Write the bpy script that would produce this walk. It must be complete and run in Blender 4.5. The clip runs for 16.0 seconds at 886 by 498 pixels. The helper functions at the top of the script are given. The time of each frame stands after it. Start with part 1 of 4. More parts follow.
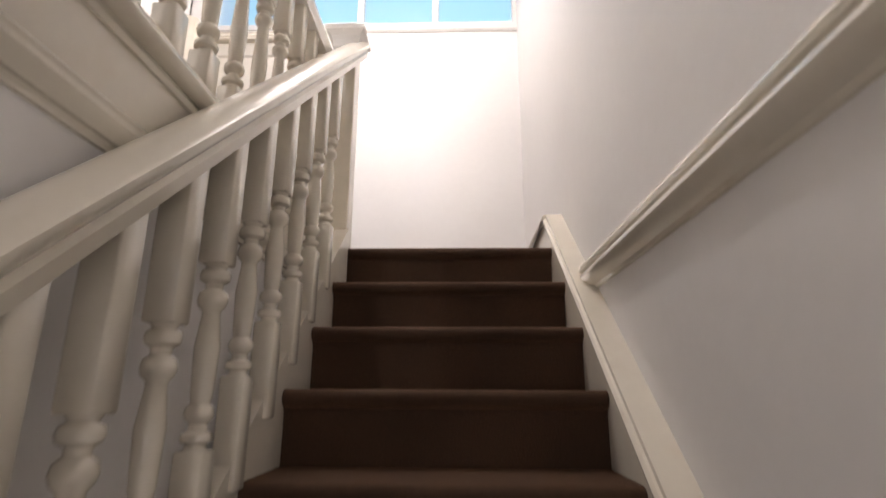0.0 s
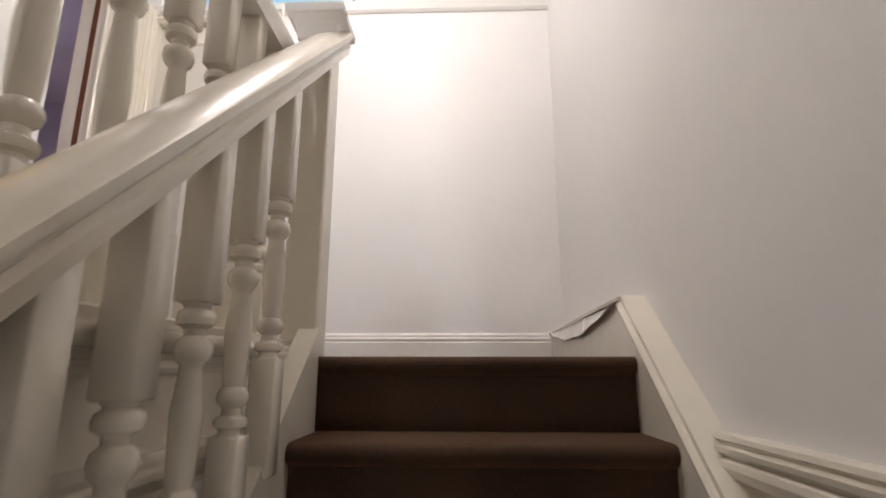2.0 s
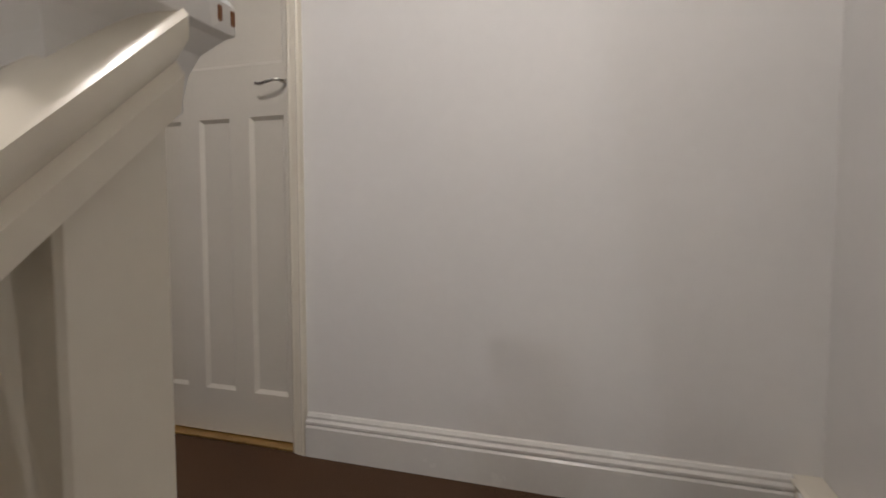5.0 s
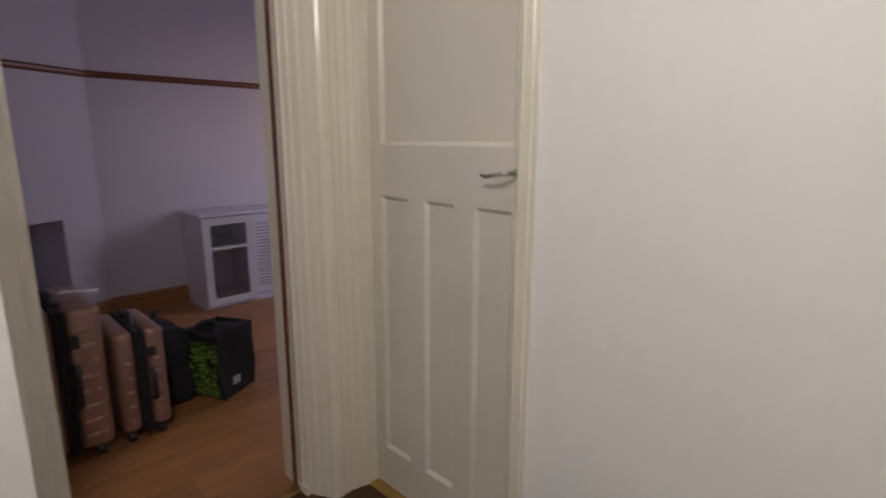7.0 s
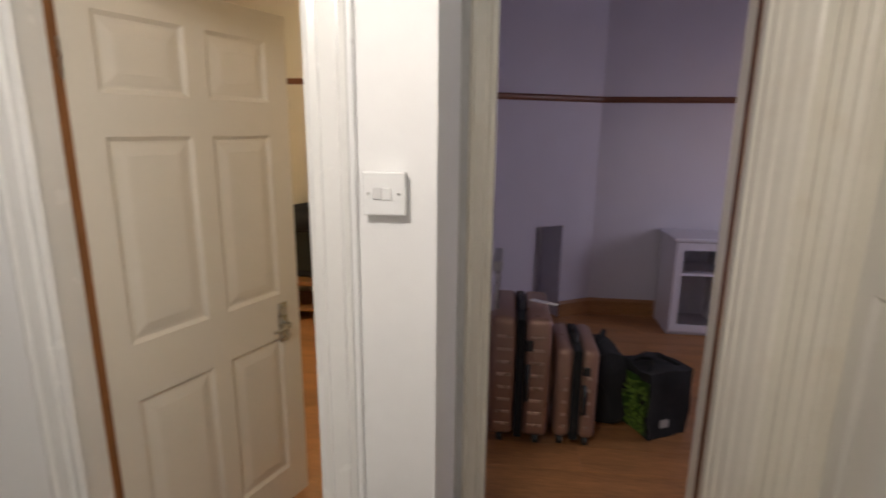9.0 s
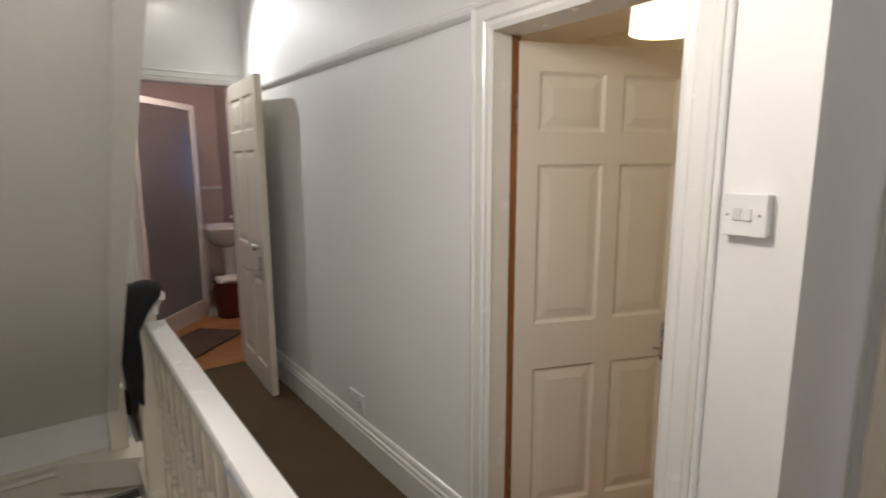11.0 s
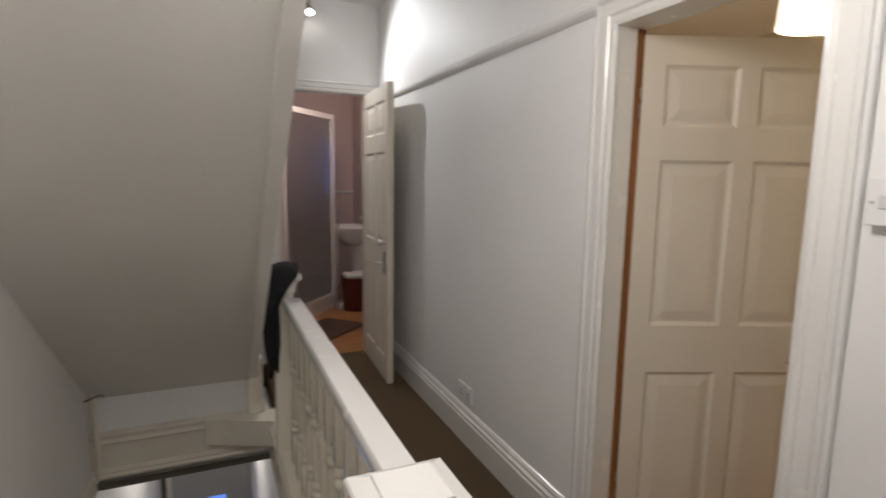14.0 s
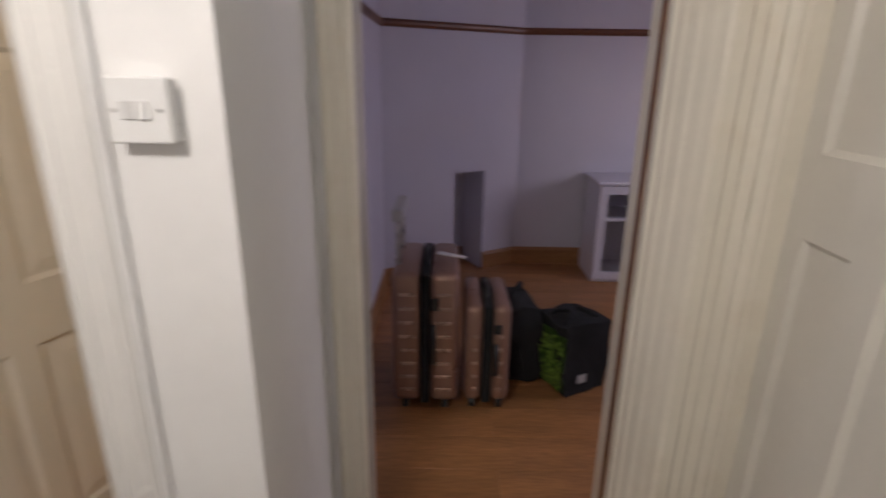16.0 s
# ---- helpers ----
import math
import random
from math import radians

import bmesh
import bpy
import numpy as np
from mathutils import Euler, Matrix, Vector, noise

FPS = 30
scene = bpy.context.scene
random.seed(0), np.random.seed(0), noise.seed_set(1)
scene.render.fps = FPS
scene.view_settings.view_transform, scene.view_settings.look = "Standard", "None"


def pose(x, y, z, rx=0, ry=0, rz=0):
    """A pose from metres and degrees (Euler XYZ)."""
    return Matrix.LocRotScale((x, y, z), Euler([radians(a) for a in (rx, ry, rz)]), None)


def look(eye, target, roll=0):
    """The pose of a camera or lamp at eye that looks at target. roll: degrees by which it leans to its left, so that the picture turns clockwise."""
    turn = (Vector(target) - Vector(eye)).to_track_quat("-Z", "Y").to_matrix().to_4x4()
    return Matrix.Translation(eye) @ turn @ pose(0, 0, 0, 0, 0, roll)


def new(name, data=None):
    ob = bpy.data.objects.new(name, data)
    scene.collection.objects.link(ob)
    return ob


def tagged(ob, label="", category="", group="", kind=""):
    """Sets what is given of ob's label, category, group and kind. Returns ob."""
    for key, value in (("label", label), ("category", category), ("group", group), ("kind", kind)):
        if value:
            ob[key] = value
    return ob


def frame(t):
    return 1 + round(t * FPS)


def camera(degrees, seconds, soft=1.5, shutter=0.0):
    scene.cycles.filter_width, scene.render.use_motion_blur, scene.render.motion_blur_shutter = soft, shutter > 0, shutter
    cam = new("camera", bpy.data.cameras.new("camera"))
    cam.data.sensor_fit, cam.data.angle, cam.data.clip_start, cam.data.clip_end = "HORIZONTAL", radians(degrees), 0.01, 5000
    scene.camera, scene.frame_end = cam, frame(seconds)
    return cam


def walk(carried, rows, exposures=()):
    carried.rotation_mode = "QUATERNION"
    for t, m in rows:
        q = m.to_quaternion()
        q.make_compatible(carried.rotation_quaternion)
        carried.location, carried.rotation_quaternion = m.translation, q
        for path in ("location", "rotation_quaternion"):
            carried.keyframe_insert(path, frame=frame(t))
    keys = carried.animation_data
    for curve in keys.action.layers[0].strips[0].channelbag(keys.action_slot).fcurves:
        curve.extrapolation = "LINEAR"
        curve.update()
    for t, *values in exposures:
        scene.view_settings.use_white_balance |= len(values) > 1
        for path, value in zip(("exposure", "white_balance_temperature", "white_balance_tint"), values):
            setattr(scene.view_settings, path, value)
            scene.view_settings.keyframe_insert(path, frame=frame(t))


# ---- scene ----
cam = camera(80.2, 16.0, soft=1.6, shutter=0.5)
PATH = [
    (0, (-0.397, -3.039, -0.513), (-0.457, -1.111, 0.015), 0.3),
    (0.5, (-0.397, -2.910, -0.383), (-0.453, -0.998, 0.204), 0.5),
    (1, (-0.382, -2.768, -0.237), (-0.424, -0.851, 0.334), 0.9),
    (1.5, (-0.427, -2.628, -0.127), (-0.481, -0.701, 0.404), 0.9),
    (2, (-0.463, -2.448, -0.036), (-0.535, -0.502, 0.420), 0.1),
    (2.5, (-0.493, -2.271, 0.082), (-0.548, -0.304, 0.436), -1.0),
    (3, (-0.489, -2.088, 0.214), (-0.537, -0.110, 0.505), -0.4),
    (3.5, (-0.468, -1.933, 0.354), (-0.530, 0.049, 0.614), -0.3),
    (5.8, (-0.53, -1.225, 0.93), (-1.497, 0.507, 0.675), -0.26),
    (6, (-0.548, -1.188, 0.97), (-1.583, 0.505, 0.721), 0.03),
    (6.5, (-0.635, -1.140, 1.160), (-1.790, 0.440, 0.775), -0.1),
    (7, (-0.669, -1.055, 1.274), (-2.052, 0.329, 0.861), 0.2),
    (7.5, (-0.650, -0.993, 1.395), (-2.290, 0.061, 0.980), 0.9),
    (8, (-0.682, -0.932, 1.428), (-2.526, -0.287, 0.998), 1.1),
    (8.5, (-0.734, -0.887, 1.452), (-2.673, -0.671, 1.013), 1.1),
    (9, (-0.734, -0.839, 1.461), (-2.669, -1.076, 1.015), 0.6),
    (9.5, (-0.698, -0.749, 1.469), (-2.517, -1.459, 1.040), 0.0),
    (10, (-0.643, -0.697, 1.469), (-2.274, -1.782, 1.065), -0.4),
    (12.5, (-0.639, -0.484, 1.382), (-1.279, -2.362, 1.134), 1.4),
    (13, (-0.636, -0.478, 1.380), (-1.216, -2.375, 1.130), 1.6),
    (13.5, (-0.625, -0.487, 1.378), (-1.212, -2.382, 1.125), 1.5),
    (14, (-0.614, -0.528, 1.371), (-1.410, -2.341, 1.095), 0.9),
    (14.5, (-0.608, -0.579, 1.363), (-1.801, -2.148, 1.025), -0.2),
    (15, (-0.667, -0.608, 1.372), (-2.230, -1.766, 0.918), -0.3),
    (15.5, (-0.845, -0.642, 1.385), (-2.658, -1.275, 0.830), 0.2),
    (16, (-1.040, -0.672, 1.382), (-2.940, -0.686, 0.759), 0.8),
]
EXPOSURES = [(0, 1.45, 6620, 15), (1, 1.33, 6620, 15), (2, 1.02, 6590, 13), (3, 0.76, 6560, 12), (3.7, 0.60, 6550, 11), (5.8, -0.1, 6700, 10), (7, 0.15, 6700, 10), (8, 0.25, 6720, 9), (10, 0.38, 6720, 8), (12.5, 0.2, 6540, 9), (14, 0.2, 6540, 9), (14.5, 0.25, 6600, 10), (15.5, 0.4, 6650, 10), (16, 0.4, 6650, 10)]
walk(cam, [(t, look(e, g, r)) for t, e, g, r in PATH], EXPOSURES)

# ---- light and exposure ----
scene.view_settings.exposure = 0.0
world = bpy.data.worlds.new("world")
scene.world = world
world.use_nodes = True
wn = world.node_tree.nodes
sky = wn.new("ShaderNodeTexSky")
sky.sky_type = 'NISHITA'
sky.sun_disc = False
sky.sun_elevation, sky.sun_rotation = radians(4), radians(60)
wn["Background"].inputs["Strength"].default_value = 0.15
world.node_tree.links.new(sky.outputs["Color"], wn["Background"].inputs["Color"])


def lamp_point(name, place, watts, colour, radius):
    data = bpy.data.lights.new(name, 'POINT')
    data.energy, data.color, data.shadow_soft_size = watts, colour, radius
    ob = new(name, data)
    ob.location = place
    return ob


def lamp_area(name, eye, target, watts, colour, sx, sy):
    data = bpy.data.lights.new(name, 'AREA')
    data.shape, data.size, data.size_y = 'RECTANGLE', sx, sy
    data.energy, data.color = watts, colour
    ob = new(name, data)
    ob.matrix_world = look(eye, target)
    return ob


def lamp_spot(name, eye, target, watts, colour, angle, radius):
    data = bpy.data.lights.new(name, 'SPOT')
    data.energy, data.color, data.shadow_soft_size = watts, colour, radius
    data.spot_size, data.spot_blend = radians(angle), 0.6
    ob = new(name, data)
    ob.matrix_world = look(eye, target)
    return ob


WARM = (1.0, 0.945, 0.905)
LANDING_LAMP = (-0.80, -1.26, 2.00)
lamp_point("landing_light", LANDING_LAMP, 30, WARM, 0.10)
lamp_spot("corridor_spot_light", (-1.25, -4.28, 2.41), (-1.70, -3.0, 1.4), 26, (0.96, 0.97, 1.0), 140, 0.008)
lamp_point("bedroom_light", (-3.4, -2.26, 2.08), 30, (1.0, 0.82, 0.6), 0.12)
lamp_area("front_room_window_light", (-3.6, 2.30, 1.4), (-4.0, 0.0, -0.5), 12, (0.78, 0.74, 1.0), 1.1, 1.0)
lamp_point("bathroom_light", (-1.5, -5.0, 2.3), 11, (1.0, 0.86, 0.8), 0.08)
# added fill from below for the stairwell walls; the hall has no such lamp
lamp_point("hall_fill_light", (-0.60, -4.9, -0.62), 10, WARM, 0.12)


# ---- materials ----
def material(name, colour, rough=0.5, metal=0.0, grain=0.0, grain_scale=60.0, mottle=0.06, mottle_scale=2.0, bump=0.0, bump_scale=200.0,
             coat=0.0, sheen=0.0, tint=None, stretch=None, random_by_piece=0.0):
    m = bpy.data.materials.new(name)
    m.use_nodes = True
    nt = m.node_tree
    nodes, links = nt.nodes, nt.links
    b = nodes["Principled BSDF"]
    b.inputs["Roughness"].default_value = rough
    b.inputs["Metallic"].default_value = metal
    b.inputs["Coat Weight"].default_value = coat
    b.inputs["Coat Roughness"].default_value = 0.15
    b.inputs["Sheen Weight"].default_value = sheen
    b.inputs["Sheen Roughness"].default_value = 0.5
    b.inputs["Sheen Tint"].default_value = (min(1, colour[0] * 9), min(1, colour[1] * 9), min(1, colour[2] * 9), 1)
    tc = nodes.new("ShaderNodeTexCoord")
    src = tc.outputs["Object"]
    if stretch:
        mp = nodes.new("ShaderNodeMapping")
        mp.inputs["Scale"].default_value = stretch
        links.new(src, mp.inputs["Vector"])
        src = mp.outputs["Vector"]
    if random_by_piece:
        piece = nodes.new("ShaderNodeObjectInfo")
        shift = nodes.new("ShaderNodeVectorMath")
        shift.operation = 'MULTIPLY_ADD'
        shift.inputs[1].default_value = (37.0, 23.0, 11.0)
        links.new(piece.outputs["Random"], shift.inputs[0])
        links.new(src, shift.inputs[2])
        src = shift.outputs["Vector"]

    def noisy(scale, detail):
        n = nodes.new("ShaderNodeTexNoise")
        n.inputs["Scale"].default_value = scale
        n.inputs["Detail"].default_value = detail
        links.new(src, n.inputs["Vector"])
        return n.outputs["Fac"]

    def mixed(a, bcol, fac):
        mx = nodes.new("ShaderNodeMix")
        mx.data_type = 'RGBA'
        links.new(fac, mx.inputs["Factor"])
        for sock, v in ((mx.inputs[6], a), (mx.inputs[7], bcol)):
            if isinstance(v, tuple):
                sock.default_value = (*v, 1)
            else:
                links.new(v, sock)
        return mx.outputs[2]

    def spread(fac, lo, hi):
        r = nodes.new("ShaderNodeMapRange")
        r.inputs["From Min"].default_value, r.inputs["From Max"].default_value = lo, hi
        links.new(fac, r.inputs["Value"])
        return r.outputs["Result"]

    dark = tuple(c * (1 - mottle) for c in colour)
    lite = tuple(min(1, c * (1 + mottle * 0.6)) for c in colour)
    col = mixed(dark, lite, spread(noisy(mottle_scale, 4), 0.3, 0.7))
    if tint:
        col = mixed(col, tint, spread(noisy(mottle_scale * 2.3, 6), 0.55, 0.85))
    if grain:
        g = spread(noisy(grain_scale, 6), 0.25, 0.75)
        hsv = nodes.new("ShaderNodeHueSaturation")
        v = nodes.new("ShaderNodeMapRange")
        v.inputs["To Min"].default_value, v.inputs["To Max"].default_value = 1 - grain, 1 + grain
        links.new(g, v.inputs["Value"])
        links.new(v.outputs["Result"], hsv.inputs["Value"])
        links.new(col, hsv.inputs["Color"])
        col = hsv.outputs["Color"]
    if random_by_piece:
        info = nodes.new("ShaderNodeObjectInfo")
        v = nodes.new("ShaderNodeMapRange")
        v.inputs["To Min"].default_value, v.inputs["To Max"].default_value = 1 - random_by_piece, 1 + random_by_piece
        links.new(info.outputs["Random"], v.inputs["Value"])
        hsv = nodes.new("ShaderNodeHueSaturation")
        links.new(v.outputs["Result"], hsv.inputs["Value"])
        links.new(col, hsv.inputs["Color"])
        col = hsv.outputs["Color"]
    links.new(col, b.inputs["Base Color"])
    rr = nodes.new("ShaderNodeMapRange")
    rr.inputs["To Min"].default_value, rr.inputs["To Max"].default_value = max(0, rough - 0.07), min(1, rough + 0.07)
    links.new(noisy(mottle_scale * 4, 3), rr.inputs["Value"])
    links.new(rr.outputs["Result"], b.inputs["Roughness"])
    if bump:
        bp = nodes.new("ShaderNodeBump")
        bp.inputs["Strength"].default_value = bump
        bp.inputs["Distance"].default_value = 0.004
        links.new(noisy(bump_scale, 5), bp.inputs["Height"])
        links.new(bp.outputs["Normal"], b.inputs["Normal"])
    return m


M_WALL = material("white_wall_paint", (0.84, 0.825, 0.815), 0.55, mottle=0.035, mottle_scale=1.3, bump=0.12, bump_scale=45, grain=0.012, grain_scale=25)
M_SOFFIT = material("offwhite_soffit_paint", (0.83, 0.81, 0.765), 0.5, mottle=0.03, mottle_scale=1.5, bump=0.12, bump_scale=40, grain=0.012)
M_CEIL = material("ceiling_paint", (0.84, 0.82, 0.79), 0.8, mottle=0.03, bump=0.2, bump_scale=60)
M_GLOSS = material("cream_gloss_paint", (0.80, 0.745, 0.64), 0.22, mottle=0.05, mottle_scale=3, bump=0.06, bump_scale=30, coat=0.3, tint=(0.74, 0.66, 0.54), grain=0.015)
M_TRIM = material("white_gloss_paint", (0.80, 0.78, 0.75), 0.25, mottle=0.04, mottle_scale=3, bump=0.06, bump_scale=30, coat=0.3, grain=0.012)
M_DOOR = material("cream_door_paint", (0.72, 0.655, 0.56), 0.33, mottle=0.03, mottle_scale=2, bump=0.08, bump_scale=90, grain=0.012)
M_OLD_DOOR = material("offwhite_door_paint", (0.70, 0.66, 0.59), 0.36, mottle=0.04, mottle_scale=2, bump=0.06, bump_scale=30, grain=0.012)
M_CARPET = material("brown_carpet", (0.050, 0.024, 0.011), 1.0, sheen=0.42, mottle=0.22, mottle_scale=5, grain=0.4, grain_scale=260, bump=0.9, bump_scale=420)
M_CARPET2 = material("dark_brown_carpet", (0.060, 0.037, 0.019), 1.0, sheen=0.4, mottle=0.2, mottle_scale=4, grain=0.4, grain_scale=260, bump=0.9, bump_scale=420)
M_LAMINATE = material("laminate_floor", (0.40, 0.185, 0.07), 0.33, mottle=0.2, mottle_scale=1.6, grain=0.2, grain_scale=12, stretch=(9, 1.2, 9), bump=0.03, random_by_piece=0.16)
M_BROWN = material("varnished_brown_wood", (0.16, 0.055, 0.022), 0.4, mottle=0.2, grain=0.2, grain_scale=20, stretch=(1, 1, 8), bump=0.08)
M_SKIRT_WOOD = material("varnished_orange_wood", (0.33, 0.15, 0.05), 0.4, mottle=0.2, grain=0.2, grain_scale=20, stretch=(1, 1, 8), bump=0.08)
M_EDGE_WOOD = material("bare_door_edge_wood", (0.28, 0.11, 0.035), 0.5, mottle=0.25, mottle_scale=6, grain=0.25, grain_scale=30, stretch=(8, 8, 0.6), bump=0.1)
M_LILAC = material("lilac_wall_paint", (0.60, 0.58, 0.64), 0.7, mottle=0.04, bump=0.12, bump_scale=40)
M_BEIGE = material("beige_wall_paint", (0.62, 0.55, 0.42), 0.7, mottle=0.04, bump=0.12, bump_scale=40)
M_PINK = material("pink_wall_paint", (0.66, 0.53, 0.50), 0.6, mottle=0.04, bump=0.1, bump_scale=40)
# the lower hall's gloom, put into the colour of its walls and ceiling
M_HALL_SHADE = material("shaded_olive_hall", (0.15, 0.14, 0.11), 0.6, mottle=0.08, bump=0.1, bump_scale=40)
M_STEEL = material("brushed_steel", (0.55, 0.54, 0.52), 0.28, 1.0, mottle=0.1, mottle_scale=12)
M_DARKMETAL = material("dull_bronze", (0.30, 0.28, 0.25), 0.32, 1.0, mottle=0.2, mottle_scale=12)
M_BRASS = material("brass_strip", (0.62, 0.42, 0.16), 0.3, 1.0, mottle=0.15, mottle_scale=9)
M_PLASTIC = material("white_plastic", (0.80, 0.79, 0.78), 0.3, mottle=0.02, mottle_scale=8)
M_GREY_PLASTIC = material("grey_plastic", (0.45, 0.44, 0.43), 0.4, mottle=0.03)
M_BLACK = material("black_fabric", (0.012, 0.012, 0.013), 0.95, mottle=0.3, mottle_scale=20, grain=0.3, grain_scale=300, bump=0.5, bump_scale=300)
M_BLACK_PLASTIC = material("black_plastic", (0.02, 0.02, 0.021), 0.4, mottle=0.2, mottle_scale=14)
M_CASE = material("rose_gold_shell", (0.34, 0.20, 0.15), 0.3, 0.35, mottle=0.08, mottle_scale=5, bump=0.05, bump_scale=300)
M_CASE_RIB = material("pale_rose_gold_ridge", (0.52, 0.36, 0.28), 0.28, 0.4, mottle=0.06, mottle_scale=5)
M_BAG_GREEN = material("green_leaf_print", (0.03, 0.08, 0.012), 0.4, mottle=0.6, mottle_scale=40, tint=(0.14, 0.22, 0.04), bump=0.1)
M_CABINET = material("lilac_white_cabinet_paint", (0.68, 0.66, 0.72), 0.4, mottle=0.04)
M_CERAMIC = material("white_ceramic", (0.82, 0.80, 0.78), 0.12, mottle=0.02, coat=0.4)
M_RED = material("dark_red_plastic", (0.12, 0.02, 0.015), 0.4, mottle=0.15)
M_MAT = material("brown_bath_mat", (0.10, 0.065, 0.045), 1.0, mottle=0.2, mottle_scale=9, grain=0.4, grain_scale=200, bump=1.0, bump_scale=250)
M_SHADE = bpy.data.materials.new("glowing_lamp_shade")
M_SHADE.use_nodes = True
sb = M_SHADE.node_tree.nodes["Principled BSDF"]
sb.inputs["Base Color"].default_value = (0.85, 0.78, 0.66, 1)
sb.inputs["Emission Color"].default_value = (1.0, 0.86, 0.66, 1)
sb.inputs["Emission Strength"].default_value = 1.4
M_BULB = bpy.data.materials.new("lit_bulb")
M_BULB.use_nodes = True
sb = M_BULB.node_tree.nodes["Principled BSDF"]
sb.inputs["Emission Color"].default_value = (1.0, 0.95, 0.88, 1)
sb.inputs["Emission Strength"].default_value = 25


def glass_material(name, colour, rough, bump_scale=0.0):
    m = bpy.data.materials.new(name)
    m.use_nodes = True
    b = m.node_tree.nodes["Principled BSDF"]
    b.inputs["Base Color"].default_value = (*colour, 1)
    b.inputs["Transmission Weight"].default_value = 1.0
    b.inputs["Roughness"].default_value = rough
    b.inputs["IOR"].default_value = 1.45
    if bump_scale:
        n = m.node_tree.nodes.new("ShaderNodeTexNoise")
        n.inputs["Scale"].default_value = bump_scale
        bp = m.node_tree.nodes.new("ShaderNodeBump")
        bp.inputs["Strength"].default_value = 0.5
        bp.inputs["Distance"].default_value = 0.004
        m.node_tree.links.new(n.outputs["Fac"], bp.inputs["Height"])
        m.node_tree.links.new(bp.outputs["Normal"], b.inputs["Normal"])
    return m


M_FROST = glass_material("frosted_glass", (0.85, 0.93, 0.97), 0.35, 90)
M_CLEAR = glass_material("clear_glass", (0.9, 0.92, 0.95), 0.05)
M_SHOWER = glass_material("obscured_shower_glass", (0.72, 0.74, 0.74), 0.4, 120)
M_SHOWER.node_tree.nodes["Principled BSDF"].inputs["Coat Weight"].default_value = 1.0
M_SHOWER.node_tree.nodes["Principled BSDF"].inputs["Coat Roughness"].default_value = 0.06
M_DUSK = bpy.data.materials.new("dusk_sky_backdrop")
M_DUSK.use_nodes = True
db = M_DUSK.node_tree.nodes["Principled BSDF"]
db.inputs["Base Color"].default_value = (0.02, 0.05, 0.1, 1)
db.inputs["Emission Color"].default_value = (0.30, 0.56, 0.74, 1)
db.inputs["Emission Strength"].default_value = 0.6
M_DUSK_BLUE = bpy.data.materials.new("blue_dusk_backdrop")
M_DUSK_BLUE.use_nodes = True
db = M_DUSK_BLUE.node_tree.nodes["Principled BSDF"]
db.inputs["Base Color"].default_value = (0.02, 0.04, 0.1, 1)
db.inputs["Emission Color"].default_value = (0.12, 0.25, 0.75, 1)
db.inputs["Emission Strength"].default_value = 1.0


# ---- mesh helpers ----
def add_box(bm, x0, x1, y0, y1, z0, z1, bevel=0.0, segments=1):
    m = Matrix.Translation(((x0 + x1) / 2, (y0 + y1) / 2, (z0 + z1) / 2)) @ Matrix.Diagonal((abs(x1 - x0), abs(y1 - y0), abs(z1 - z0), 1))
    made = bmesh.ops.create_cube(bm, size=1, matrix=m)
    if bevel:
        edges = list({e for v in made["verts"] for e in v.link_edges})
        bmesh.ops.bevel(bm, geom=edges, offset=bevel, segments=segments, affect='EDGES', profile=0.5)
    return bm


def box(x0, x1, y0, y1, z0, z1, bevel=0.0, segments=1):
    return add_box(bmesh.new(), x0, x1, y0, y1, z0, z1, bevel, segments)


def boxes(*rows, bevel=0.0):
    bm = bmesh.new()
    for r in rows:
        add_box(bm, *r, bevel=bevel)
    return bm


def finish(name, bm, mat, smooth=0.0):
    bmesh.ops.recalc_face_normals(bm, faces=bm.faces)
    me = bpy.data.meshes.new(name)
    bm.to_mesh(me)
    bm.free()
    me.materials.append(mat)
    if smooth:
        me.shade_smooth()
        me.set_sharp_from_angle(angle=radians(smooth))
    return new(name, me)


def part(name, bm, mat, parent, label="", smooth=0.0):
    ob = finish(name, bm, mat, smooth)
    ob.parent = parent
    if label:
        ob["label"] = label
    return ob


def thing(name, label, category, place=(0, 0, 0), turn=0, group="", kind=""):
    ob = new(name)
    ob.empty_display_size = 0.1
    ob.matrix_world = pose(*place, 0, 0, turn)
    return tagged(ob, label, category, group, kind)


def single(name, bm, mat, label, category, kind="", group="", smooth=0.0):
    return tagged(finish(name, bm, mat, smooth), label, category, group, kind)


def sweep(profile, p0, p1, out, up, bm=None, m0=(0, 0), m1=(0, 0)):
    """A closed profile of (outward, upward) carried from p0 to p1; m0, m1: how far the ends lean along the run per unit outward, upward."""
    bm = bm or bmesh.new()
    p0, p1, out, up = Vector(p0), Vector(p1), Vector(out), Vector(up)
    run = (p1 - p0).normalized()
    ends = []
    for p, mit in ((p0, m0), (p1, m1)):
        ends.append([bm.verts.new(p + out * a + up * b + run * (mit[0] * a + mit[1] * b)) for a, b in profile])
    n = len(profile)
    for i in range(n):
        bm.faces.new((ends[0][i], ends[0][(i + 1) % n], ends[1][(i + 1) % n], ends[1][i]))
    bm.faces.new(ends[0][::-1])
    bm.faces.new(ends[1])
    return bm


